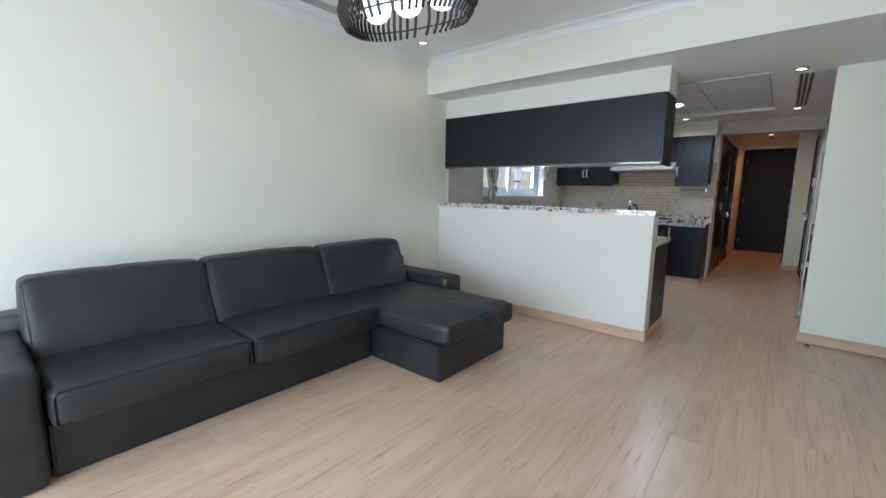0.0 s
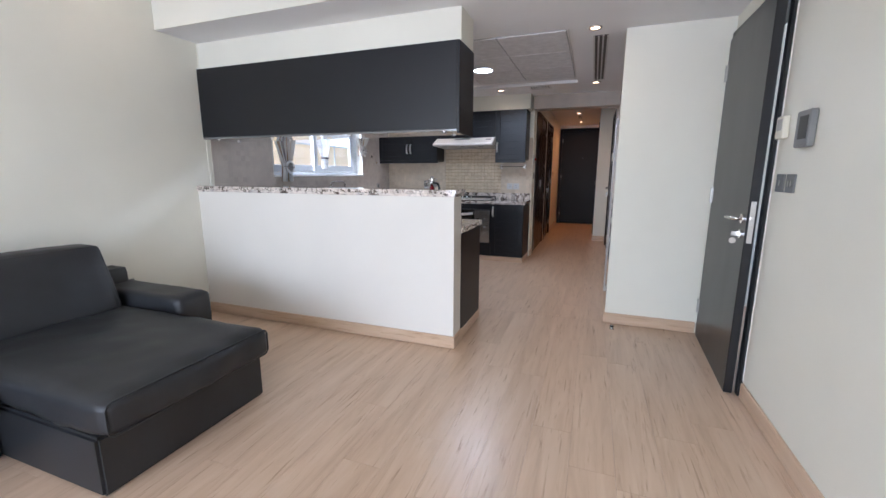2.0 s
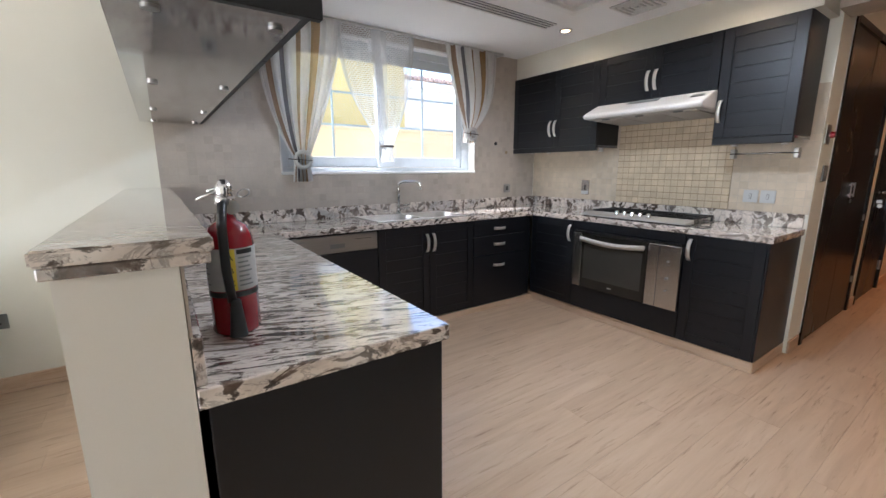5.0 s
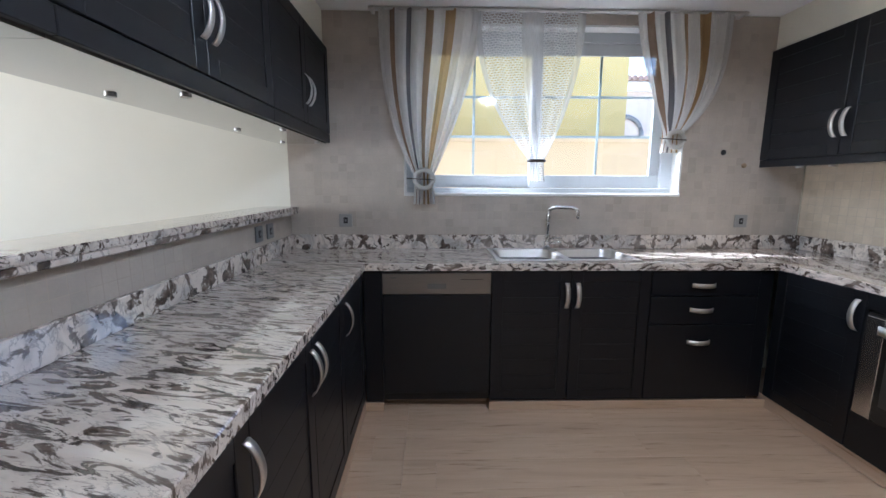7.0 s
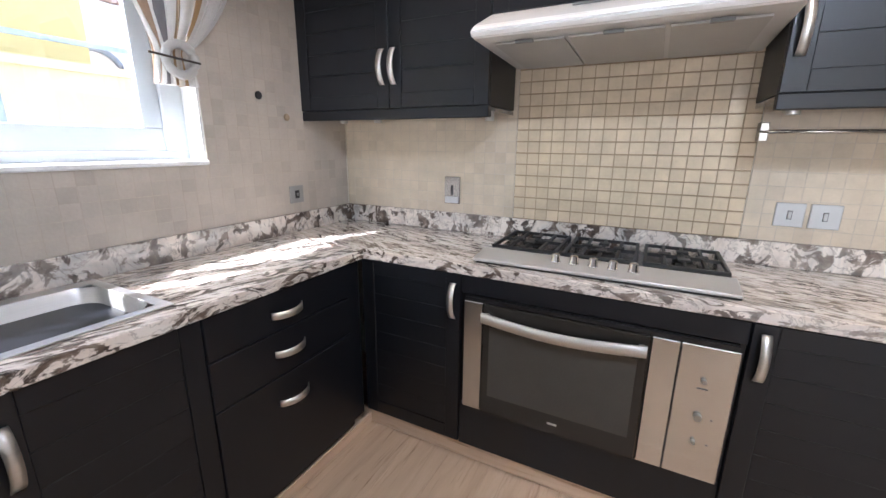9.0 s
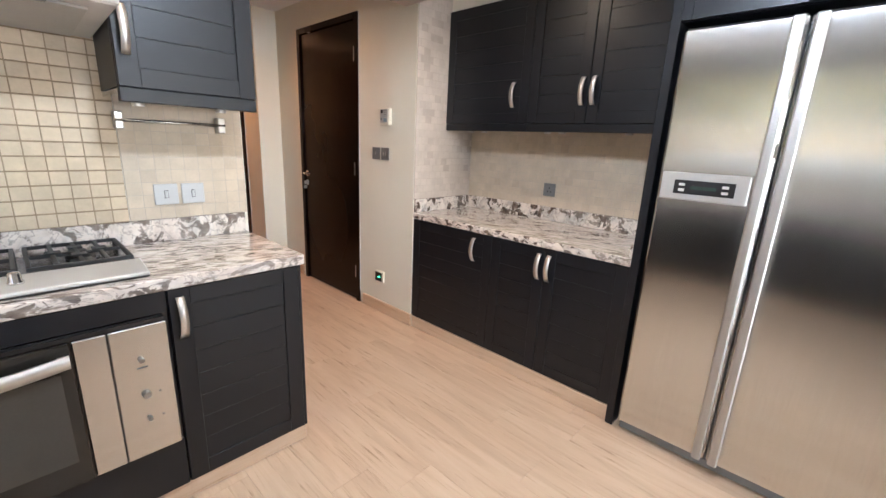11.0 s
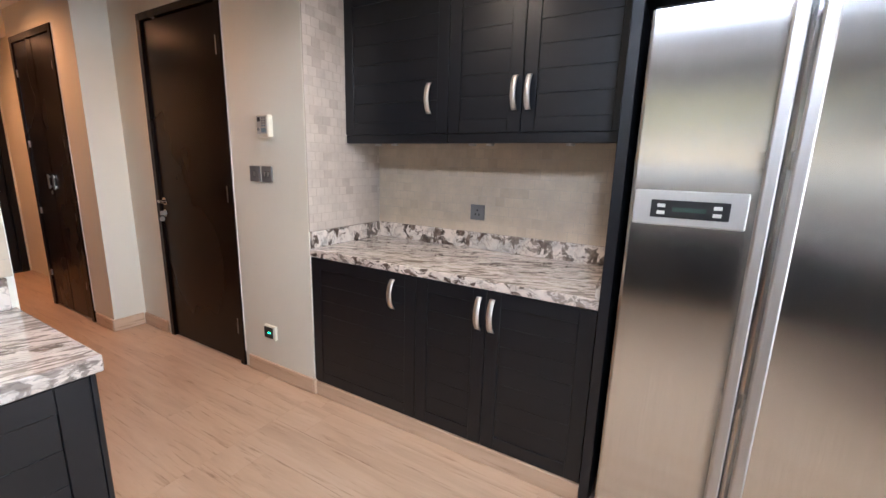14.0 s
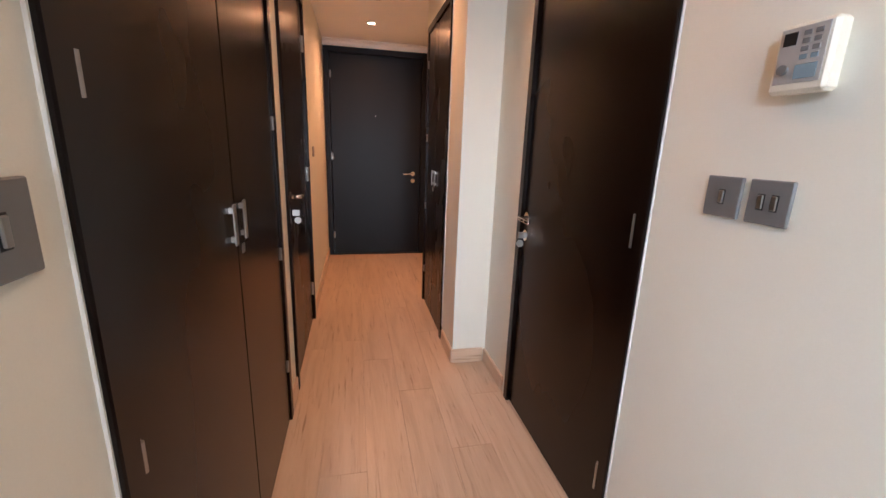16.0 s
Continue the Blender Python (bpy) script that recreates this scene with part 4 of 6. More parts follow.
cab_door(w_a, 5.976, 6.43, WB0, BZ1, c, (6.008, 0.695), 7)
c = thing("drawer_unit", "dark lacquered unit with three drawers", "cabinet", (-2.15, 6.75, 0.08), G1)
part("body", ubox(w_a, 6.4315, 7.155, WB0, BZ1, -0.52, -0.001), CAB, c)
for v0, v1, hv in ((0.69, BZ1, 0.754), (0.52, 0.688, 0.610), (WB0, 0.518, 0.417)):
    d = part("drawer_front", ubox(w_a, 6.434, 7.06, v0, v1 - 0.003, 0, 0.02, 0.0025), CAB, c)
    bow_handle(w_a, 6.73, hv, 0.135, d, True, 0.02)
solid("corner_filler", box((-1.915, 4.803, WB0), (-1.876, 4.904, BZ1), 0.002), CAB, "dark lacquered corner filler strip", "filler panel")
plinth(w_a, "trim_plinth_window", 5.52, 7.19, 0.03, 0.053, "y")
solid("trim_plinth_dishwasher", box((-1.985, 4.905, 0.002), (-1.97, 5.518, 0.09)), SKIRT_Y, "set-back oak plinth under the dishwasher", "plinth", "structure")
solid("trim_plinth_corner", box((-1.877, 4.78, 0.002), (-1.864, 4.904, 0.053), 0.002), SKIRT_Y, "pale oak laminate plinth board", "plinth", "structure")

# peninsula: faces the kitchen at y 4.785
p_a = axes(4.783, "y+")
for k, (u0, u1, h) in enumerate(((-1.86, -1.36, -1.39), (-1.36, -0.91, -0.94), (-0.91, -0.46, -0.88), (-0.46, -0.014, -0.43))):
    c = carcass(p_a, "base_cabinet", "dark lacquered base cabinet of the peninsula", u0, u1, BZ0, BZ1, 0.52, G1)
    cab_door(p_a, u0, u1, BZ0, BZ1, c, (h, 0.725), 7)
    if k == 3:
        part("end_panel", box((-0.0135, 4.262, BZ0 - 0.004), (-0.002, 4.80, BZ1), 0.002), CAB, c, "plain dark end panel")
plinth(p_a, "trim_plinth_peninsula", -1.86, -0.012, 0.02)

# worktops and splash strips
wt = thing("worktop", "polished white granite worktop with dark veins", "worktop", (-1.2, 6.0, 0.84))
part("peninsula_slab", box((WL, 4.247, 0.84), (0.012, 4.815, TOP), 0.003), GRANITE, wt)
part("far_slab", box((WL, 7.1505, 0.84), (0.014, 7.713, TOP), 0.003), GRANITE_FAR, wt)
for lo, hi in (((WL, 4.8155, 0.84), (-1.857, 5.56, TOP)), ((WL, 5.5605, 0.84), (-2.365, 6.3895, TOP)), ((-1.935, 5.5605, 0.84), (-1.857, 6.3895, TOP)), ((WL, 6.39, 0.84), (-1.857, 7.15, TOP))):
    part("window_slab", box(lo, hi, 0.003), GRANITE, wt)
us = thing("upstand", "white granite upstand with dark veins along the walls", "upstand", (-1.2, 6.0, TOP))
for lo, hi in (((WLK + 0.003, 4.267, TOP + 0.0005), (WLK + 0.022, 7.693, 0.978)), ((WL + 0.003, 7.694, TOP + 0.0005), (0.0, 7.713, 0.978)), ((WL + 0.003, 4.2475, TOP + 0.0005), (0.0, 4.2665, 0.978))):
    part("strip", box(lo, hi, 0.002), GRANITE_UP, us)
bt = thing("bar_top", "polished veined granite breakfast bar top on the half wall", "bar top", (-1.2, 4.18, 1.117))
part("slab", box((WL, 4.062, 1.1365), (0.016, 4.30, 1.163), 0.004, 2), GRANITE, bt)
part("edge_strip", box((WL, 4.067, 1.1155), (0.010, 4.294, 1.136), 0.003), GRANITE_UP, bt, "paler lower layer of the edge")

# sink and tap
s = thing("sink", "double bowl stainless steel sink", "sink", (-2.17, 5.97, TOP))
rim = boxes(((-2.370, 5.553, TOP + 0.0006), (-2.315, 6.397, TOP + 0.006)), ((-1.96, 5.553, TOP + 0.0006), (-1.928, 6.397, TOP + 0.006)), ((-2.315, 5.553, TOP + 0.0006), (-1.96, 5.585, TOP + 0.006)), ((-2.315, 6.365, TOP + 0.0006), (-1.96, 6.397, TOP + 0.006)), ((-2.315, 5.955, TOP + 0.0006), (-1.96, 5.995, TOP + 0.006)), bev=0.002)
part("rim", rim, STEELH, s)
def bowl(y0, y1):
    bm = bmesh.new()
    rings = []
    for dz, inset, r in ((0.0035, 0.0, 0.06), (-0.01, 0.006, 0.06), (-0.12, 0.012, 0.07), (-0.150, 0.035, 0.07), (-0.155, 0.09, 0.05)):
        x0, x1, a0, a1 = -2.316 + inset, -1.959 - inset, y0 + inset, y1 - inset
        ring = []
        for cxx, cyy, st in ((x1 - r, a1 - r, 0), (x0 + r, a1 - r, 90), (x0 + r, a0 + r, 180), (x1 - r, a0 + r, 270)):
            for k in range(6):
                an = radians(st + 18 * k)
                ring.append(bm.verts.new((cxx + r * math.cos(an), cyy + r * math.sin(an), TOP + dz)))
        rings.append(ring)
    for a, b in zip(rings, rings[1:]):
        for k in range(24):
            bm.faces.new((a[k], a[(k + 1) % 24], b[(k + 1) % 24], b[k]))
    bm.faces.new(rings[-1])
    return bm
part("bowl", bowl(5.584, 5.956), STEELH, s, "", True)
part("bowl", bowl(5.994, 6.366), STEELH, s, "", True)
for y in (5.77, 6.18):
    part("drain", disc((-2.14, y, TOP - 0.153), 0.04, 0.006), CHROME, s)
t_ = thing("tap", "chrome swan-neck kitchen mixer tap", "tap", (-2.34, 5.955, TOP))
part("base", disc((-2.34, 5.955, TOP + 0.03), 0.022, 0.05), CHROME, t_, "", True)
part("spout", tube([(-2.34, 5.955, TOP + 0.05), (-2.34, 5.955, 1.115), (-2.337, 5.960, 1.145), (-2.32, 5.98, 1.163), (-2.30, 6.002, 1.168), (-2.25, 6.085, 1.166), (-2.236, 6.108, 1.156), (-2.231, 6.115, 1.13), (-2.231, 6.115, 1.10)], 0.012, 12), CHROME, t_, "", True)
part("lever", tube([(-2.325, 5.965, TOP + 0.045), (-2.295, 6.0, TOP + 0.055), (-2.275, 6.03, TOP + 0.06)], 0.007, 8), CHROME, t_, "", True)
part("lever", tube([(-2.325, 5.965, TOP + 0.075), (-2.295, 6.0, TOP + 0.085), (-2.275, 6.03, TOP + 0.09)], 0.006, 8), CHROME, t_, "", True)

# hob
h_ = thing("gas_hob", "five burner steel gas hob with cast iron grates", "hob", (-0.93, 7.43, TOP))
part("plate", box((-1.35, 7.195, TOP + 0.0006), (-0.50, 7.66, TOP + 0.008), 0.003), plain("dark_enamel", (0.035, 0.032, 0.030), 0.22, var=0.08, bmp=0.0), h_, "dark enamelled hob plate")
fs = box((-1.362, 7.192, TOP + 0.0085), (-0.500, 7.315, TOP + 0.016), 0.003)
for v in fs.verts:
    if v.co.z > TOP + 0.012:
        v.co.z += 0.004 + (v.co.y - 7.192) * 0.15
part("front_strip", fs, HOBSTEEL, h_, "pale satin steel control strip")
for x in (-1.06, -0.995, -0.93, -0.865, -0.80):
    k = lathe((x, 7.255, TOP + 0.028), [(0.019, 0), (0.019, 0.006), (0.015, 0.01), (0.014, 0.03), (0.011, 0.033)], 20)
    part("knob", k, CHROME, h_, "", True)
for x, y, r in ((-1.21, 7.40, 0.035), (-1.21, 7.55, 0.045), (-0.925, 7.49, 0.06), (-0.64, 7.40, 0.045), (-0.64, 7.55, 0.035)):
    bn = part("burner", lathe((x, y, TOP + 0.0085), [(r, 0), (r, 0.008), (r * 0.9, 0.014), (r * 0.8, 0.02)], 24), IRON, h_, "", True)
    part("cap", disc((x, y, TOP + 0.034), r * 0.72, 0.009, "z", 20), IRON, bn)
for x0, x1 in ((-1.335, -1.075), (-1.055, -0.795), (-0.775, -0.515)):
    g = bmesh.new()
    zt = TOP + 0.048
    for y in (7.335, 7.49, 7.645):
        box((x0, y - 0.006, zt - 0.012), (x1, y + 0.006, zt), 0.002, 1, g)
    for x in (x0 + 0.006, x0 + 0.068, (x0 + x1) / 2, x1 - 0.068, x1 - 0.006):
        box((x - 0.006, 7.3415, zt - 0.0125), (x + 0.006, 7.639, zt + 0.001), 0.002, 1, g)
    for x in (x0 + 0.006, x1 - 0.006):
        for y in (7.335, 7.645):
            box((x - 0.0065, y - 0.0065, TOP + 0.0082), (x + 0.0065, y + 0.0065, zt - 0.012), 0, 1, g)
    for dx, dy in ((-0.06, 0), (0.06, 0), (0, -0.06), (0, 0.06)):
        box(((x0 + x1) / 2 + dx - 0.02, 7.49 + dy - 0.02, zt - 0.002), ((x0 + x1) / 2 + dx + 0.02, 7.49 + dy + 0.02, zt + 0.006), 0.002, 1, g)
    part("grate", g, IRON, h_, "black cast iron grate")

# wall cabinets on the far wall, face y 7.38
UF, UZ0, UZ1 = 7.40, 1.478, 2.168
u_a = axes(UF, "y-")
G2 = "wall cabinets"
def pelmet(at, u0, u1, z, th, depth, n=0.0):
    part("pelmet", ubox(at, u0 + 0.001, u1 - 0.001, z - 0.045, z - 0.0008, -0.02, n + 0.016, 0.002), CAB, th)
    part("underside", ubox(at, u0 + 0.002, u1 - 0.002, z - 0.02, z - 0.004, -depth, -0.0205), GLOSSUNDER, th)
def pucks_under(th, spots, z):
    for x, y in spots:
        part("puck_light", disc((x, y, z - 0.0355), 0.020, 0.030, "z", 20), HANDLE, th, "small chrome puck light")
c = carcass(u_a, "wall_cabinet", "dark lacquered two-door wall cabinet", WLK + 0.002, -1.392, UZ0, UZ1, 0.31, G2)
cab_door(u_a, WLK + 0.002, -1.862, UZ0, UZ1, c, (-1.892, 1.65), 6)
cab_door(u_a, -1.862, -1.392, UZ0, UZ1, c, (-1.832, 1.65), 6)
pelmet(u_a, WLK + 0.002, -1.392, UZ0, c, 0.31)
pucks_under(c, [(-2.27, 7.55), (-2.05, 7.55), (-1.45, 7.55)], UZ0)
c = carcass(u_a, "wall_cabinet", "dark lacquered wall cabinet above the cooker hood", -1.39, -0.482, 1.80, UZ1, 0.31, G2)
cab_door(u_a, -1.39, -0.936, 1.80, UZ1, c, (-0.966, 1.93), 3)
cab_door(u_a, -0.936, -0.482, 1.80, UZ1, c, (-0.906, 1.93), 3)
c = carcass(u_a, "wall_cabinet", "dark lacquered single-door wall cabinet at the run's end", -0.48, -0.040, UZ0, UZ1, 0.31, G2)
cab_door(u_a, -0.48, -0.040, UZ0, UZ1, c, (-0.45, 1.65), 6)
pelmet(u_a, -0.48, -0.040, UZ0, c, 0.31)
pucks_under(c, [(-0.4, 7.55), (-0.12, 7.55)], UZ0)

# cooker hood
hd = thing("cooker_hood", "slim white slanted cooker hood", "cooker hood", (-0.935, 7.45, 1.68))
prof = [(7.71, 1.795), (7.37, 1.795), (7.19, 1.712), (7.17, 1.692), (7.19, 1.674), (7.71, 1.655)]
bm = bmesh.new()
ends = [[bm.verts.new((x, y, z)) for y, z in prof] for x in (-1.388, -0.484)]
for k in range(6):
    bm.faces.new((ends[0][k], ends[0][(k + 1) % 6], ends[1][(k + 1) % 6], ends[1][k]))
bm.faces.new(ends[0])
bm.faces.new(ends[1][::-1])
bmesh.ops.recalc_face_normals(bm, faces=bm.faces)
bmesh.ops.bevel(bm, geom=list(bm.edges), offset=0.006, segments=2, affect="EDGES")
part("shell", bm, HOODWHITE, hd)
for u0, u1 in ((-1.33, -1.09), (-1.075, -0.80), (-0.785, -0.545)):
    bm = bmesh.new()
    q = [bm.verts.new(p) for p in ((u0, 7.26, 1.6685), (u1, 7.26, 1.6685), (u1, 7.67, 1.6535), (u0, 7.67, 1.6535))]
    fc = bm.faces.new(q)
    ex = bmesh.ops.extrude_face_region(bm, geom=[fc])
    bmesh.ops.translate(bm, verts=[e for e in ex["geom"] if isinstance(e, bmesh.types.BMVert)], vec=(0, 0, -0.006))
    bmesh.ops.recalc_face_normals(bm, faces=bm.faces)
    part("grease_filter", bm, PAPER, hd, "pale grease filter")
for u in (-1.22, -0.94, -0.66):
    part("filter_clip", box((u - 0.03, 7.24, 1.658), (u + 0.03, 7.26, 1.668), 0.002), PEWTER, hd)
for y, z, u0, u1 in ((7.30, 1.7665, -1.08, -0.84), (7.27, 1.7525, -0.60, -0.52)):
    b = bmesh.new()
    q = [b.verts.new(p) for p in ((u0, y, z - 0.001), (u1, y, z - 0.001), (u1, y + 0.035, z + 0.015), (u0, y + 0.035, z + 0.015))]
    b.faces.new(q)
    ex = bmesh.ops.extrude_face_region(b, geom=list(b.faces))
    bmesh.ops.translate(b, verts=[e for e in ex["geom"] if isinstance(e, bmesh.types.BMVert)], vec=(0, -0.002, 0.004))
    part("control_strip", b, PEWTER, hd)

# hanging cabinets over the bar: plain panel to the living room, doors to the kitchen
k_a = axes(4.505, "y+")
hz0, hz1 = 1.585, 2.156
for k, (u0, u1, pucks) in enumerate(((WLK + 0.002, -1.46, (-2.29, -1.70)), (-1.46, -0.46, (-0.925,)), (-0.46, -0.02, (-0.137,)))):
    c = carcass(k_a, "wall_cabinet", "dark lacquered hanging cabinet above the breakfast bar", u0, u1, hz0, hz1, 0.30, G2)
    m_ = (u0 + u1) / 2
    if k < 2:
        cab_door(k_a, u0, m_, hz0 + 0.045, hz1, c, (m_ - 0.03, 1.80), 5)
        cab_door(k_a, m_, u1, hz0 + 0.045, hz1, c, (m_ + 0.03, 1.80), 5)
    else:
        cab_door(k_a, u0, u1, hz0 + 0.045, hz1, c, (u0 + 0.03, 1.80), 5)
    part("pelmet", ubox(k_a, u0 + 0.001, u1 - 0.001, hz0 - 0.011, hz0 + 0.043, 0.001, 0.018, 0.002), CAB, c)
    part("underside", box((u0 + 0.001, 4.1835, hz0 - 0.016), (u1 - 0.001, 4.5, hz0 - 0.001)), GLOSSUNDER, c, "glossy dark underside board")
    for x in pucks:
        for y in (4.255, 4.47):
            part("puck_light", disc((x, y, hz0 - 0.0195), 0.015, 0.007, "z", 18), NICKEL, c, "small chrome puck light")
hp = thing("back_panel", "plain dark panel behind the hanging cabinets", "panel", (-1.2, 4.19, 1.56))
part("panel", box((WL + 0.001, 4.182, 1.5848), (-0.019, 4.2035, 2.160), 0.001), CAB, hp)
part("end_panel", box((-0.0185, 4.182, 1.556), (0.0, 4.525, 2.160), 0.002), CAB, hp)

# side counter in the niche: faces the hall side at x 1.18
s_a = axes(1.185, "x-")
G3 = "side cabinets"
c = carcass(s_a, "base_cabinet", "dark lacquered base cabinet of the side counter", 7.05, 7.742, 0.085, 0.822, 0.56, G3)
cab_door(s_a, 7.05, 7.742, 0.085, 0.822, c, (7.18, 0.715), 7)
c = carcass(s_a, "base_cabinet", "dark lacquered two-door base cabinet of the side counter", 6.245, 7.05, 0.085, 0.822, 0.56, G3)
cab_door(s_a, 6.245, 6.69, 0.085, 0.822, c, (6.66, 0.715), 7)
cab_door(s_a, 6.69, 7.05, 0.085, 0.822, c, (6.72, 0.715), 7)
solid("trim_plinth_side", box((1.157, 6.245, 0.002), (1.175, 7.728, 0.083), 0.002), SKIRT_Y, "pale oak plinth under the side counter", "plinth", "structure")
wt2 = thing("worktop", "polished white veined granite side worktop", "worktop", (1.45, 7.0, 0.824))
part("slab", box((1.16, 6.243, 0.824), (1.754, 7.744, 0.866), 0.003), GRANITE_SIDE, wt2)
us = thing("upstand", "veined granite upstand in the niche", "upstand", (1.6, 7.0, 0.866))
part("strip", box((1.735, 6.243, 0.8665), (1.7535, 7.7235, 0.96), 0.002), GRANITE_UP, us)
part("strip", box((1.165, 7.724, 0.8665), (1.7535, 7.7435, 0.96), 0.002), GRANITE_UP, us)
part("strip", box((1.165, 6.2435, 0.8665), (1.7345, 6.262, 0.93), 0.002), GRANITE_UP, us)
v_a = axes(1.475, "x-")
c = carcass(v_a, "wall_cabinet", "dark lacquered single-door wall cabinet in the niche", 7.07, 7.742, 1.485, 2.206, 0.275, G3)
cab_door(v_a, 7.07, 7.742, 1.485, 2.206, c, (7.175, 1.655), 6)
pelmet(v_a, 7.07, 7.742, 1.485, c, 0.275)
pucks_under(c, [(1.60, 7.5), (1.60, 7.62)], 1.485)
c = carcass(v_a, "wall_cabinet", "dark lacquered two-door wall cabinet in the niche", 6.245, 7.07, 1.485, 2.206, 0.275, G3)
cab_door(v_a, 6.245, 6.695, 1.485, 2.206, c, (6.663, 1.655), 6)
cab_door(v_a, 6.695, 7.07, 1.485, 2.206, c, (6.727, 1.655), 6)
pelmet(v_a, 6.245, 7.07, 1.485, c, 0.275)
pucks_under(c, [(1.60, 6.5), (1.60, 6.9), (1.60, 7.0)], 1.485)

# fridge housing and fridge
fh = thing("fridge_housing", "dark lacquered tall housing round the fridge", "cabinet", (1.45, 5.7, 0))
part("side_panel", box((1.14, 6.205, 0.002), (1.754, 6.242, 2.34), 0.002), CAB, fh)
part("side_panel", box((1.14, 5.138, 0.002), (1.754, 5.19, 2.34), 0.002), CAB, fh)
part("body", box((1.165, 5.1905, 1.85), (1.754, 6.2045, 2.34)), CAB, fh)
q_a = axes(1.163, "x-")
cab_door(q_a, 5.148, 5.705, 1.85, 2.34, fh, (5.67, 1.985), 4)
cab_door(q_a, 5.705, 6.232, 1.85, 2.34, fh, (5.74, 1.985), 4)
part("back_shadow_board", box((1.74, 5.1905, 0.002), (1.7535, 6.2045, 1.849)), CABIN, fh)
fg = thing("fridge", "stainless steel side-by-side fridge freezer", "fridge", (1.42, 5.71, 0))
r_a = axes(1.185, "x-")
part("body", box((1.187, 5.25, 0.03), (1.735, 6.172, 1.80), 0.004), PEWTER, fg, "grey painted body")
dl = part("door", ubox(r_a, 5.808, 6.178, 0.058, 1.815, 0.004, 0.066, 0.010), FRIDGE, fg, "brushed steel freezer door")
dr_ = part("door", ubox(r_a, 5.240, 5.802, 0.058, 1.815, 0.004, 0.066, 0.010), FRIDGE, fg, "brushed steel fridge door")
for d, u in ((dl, 5.832), (dr_, 5.772)):
    hb = ubox(r_a, u - 0.017, u + 0.017, 0.085, 1.80, 0.106, 0.122, 0.005)
    for v in (0.115, 0.62, 1.37, 1.765):
        ubox(r_a, u - 0.014, u + 0.014, v - 0.026, v + 0.026, 0.064, 0.107, 0.003, hb)
    part("handle", hb, brushed("handle_steel", (0.52, 0.51, 0.50), 0.5, (40, 40, 1)), d, "full-height steel bar handle")
pn = part("display_panel", ubox(r_a, 5.862, 6.165, 1.165, 1.275, 0.0665, 0.076, 0.004), PANELGREY, dl, "silver control panel")
part("display", ubox(r_a, 5.905, 6.115, 1.19, 1.245, 0.0765, 0.079, 0.003), BLACKPL, dl, "black control display")
for u in (5.925, 6.075):
    for v in (1.20, 1.222):
        part("button", ubox(r_a, u, u + 0.022, v, v + 0.011, 0.0792, 0.081, 0.001), WHITEPL, dl)
part("readout", ubox(r_a, 5.965, 6.055, 1.21, 1.224, 0.0792, 0.0805), DIMGREEN, dl)
part("sticker", ubox(r_a, 5.29, 5.365, 1.70, 1.735, 0.0665, 0.0675), PAPER, dr_, "small pale energy sticker")
part("kick_grille", ubox(r_a, 5.25, 6.172, 0.012, 0.054, -0.02, 0.04, 0.004), PEWTER, fg, "grey kick grille")
for u in (5.29, 6.13):
    part("foot", disc(r_a(u, 0.008, 0.0), 0.02, 0.014, "z", 16), BLACKPL, fg)

# ---- sofa ----
sf = thing("corner_sofa", "black leather corner sofa with chaise", "sofa", (-1.9, 1.7, 0))
part("base", box((-2.40, 0.44, 0.001), (-1.53, 2.255, 0.262), 0.012, 2), LEATHER, sf)
part("chaise_base", box((-2.40, 2.26, 0.001), (-0.84, 3.10, 0.262), 0.012, 2), LEATHER, sf)
part("back_frame", cushion((-2.405, 0.30, 0.05), (-2.21, 3.30, 0.62), 0.03, 0.0, 0.002, 10), LEATHER, sf, "", True)
part("armrest", cushion((-2.40, 0.12, 0.001), (-1.47, 0.432, 0.535), 0.035, 0.004, 0.004, 14), LEATHER, sf, "wide padded armrest", True)
part("armrest", cushion((-2.40, 3.108, 0.001), (-1.48, 3.345, 0.505), 0.035, 0.004, 0.004, 14, seed=3), LEATHER, sf, "wide padded armrest", True)
for k, (y0, y1) in enumerate(((0.445, 1.29), (1.30, 2.25))):
    part("seat_cushion", cushion((-2.12, y0, 0.264), (-1.42, y1, 0.445), 0.040, 0.012, 0.007, 20, seed=k * 5), LEATHER, sf, "", True)
part("chaise_cushion", cushion((-2.12, 2.258, 0.264), (-0.765, 3.102, 0.425), 0.045, 0.010, 0.009, 22, seed=9), LEATHER, sf, "long chaise cushion", True)
for k, (y0, y1) in enumerate(((0.44, 1.292), (1.30, 2.168), (2.178, 3.06))):
    part("back_cushion", cushion((-2.06, y0, 0.40), (-1.90, y1, 0.822), 0.034, 0.018, 0.006, 20, 0.40, seed=k * 7 + 2), LEATHER, sf, "", True)

def piping(y0, y1, z0, z1, x_of, name="piping", rad=0.03):
    """A sewn edge running round the front of a cushion."""
    pts = []
    for cy, cz, st in ((y1 - rad, z1 - rad, 0), (y0 + rad, z1 - rad, 90), (y0 + rad, z0 + rad, 180), (y1 - rad, z0 + rad, 270)):
        for k in range(5):
            an = radians(st + 22.5 * k)
            y, z = cy + rad * math.cos(an), cz + rad * math.sin(an)
            pts.append((x_of(z), y, z))
    return part(name, tube(pts, 0.0045, 6, None, True), LEATHER, sf, "", True)


for y0, y1 in ((0.44, 1.292), (1.30, 2.168), (2.178, 3.06)):
    piping(y0 + 0.008, y1 - 0.008, 0.42, 0.814, lambda z: -1.90 - 0.40 * (z - 0.40) - 0.012)
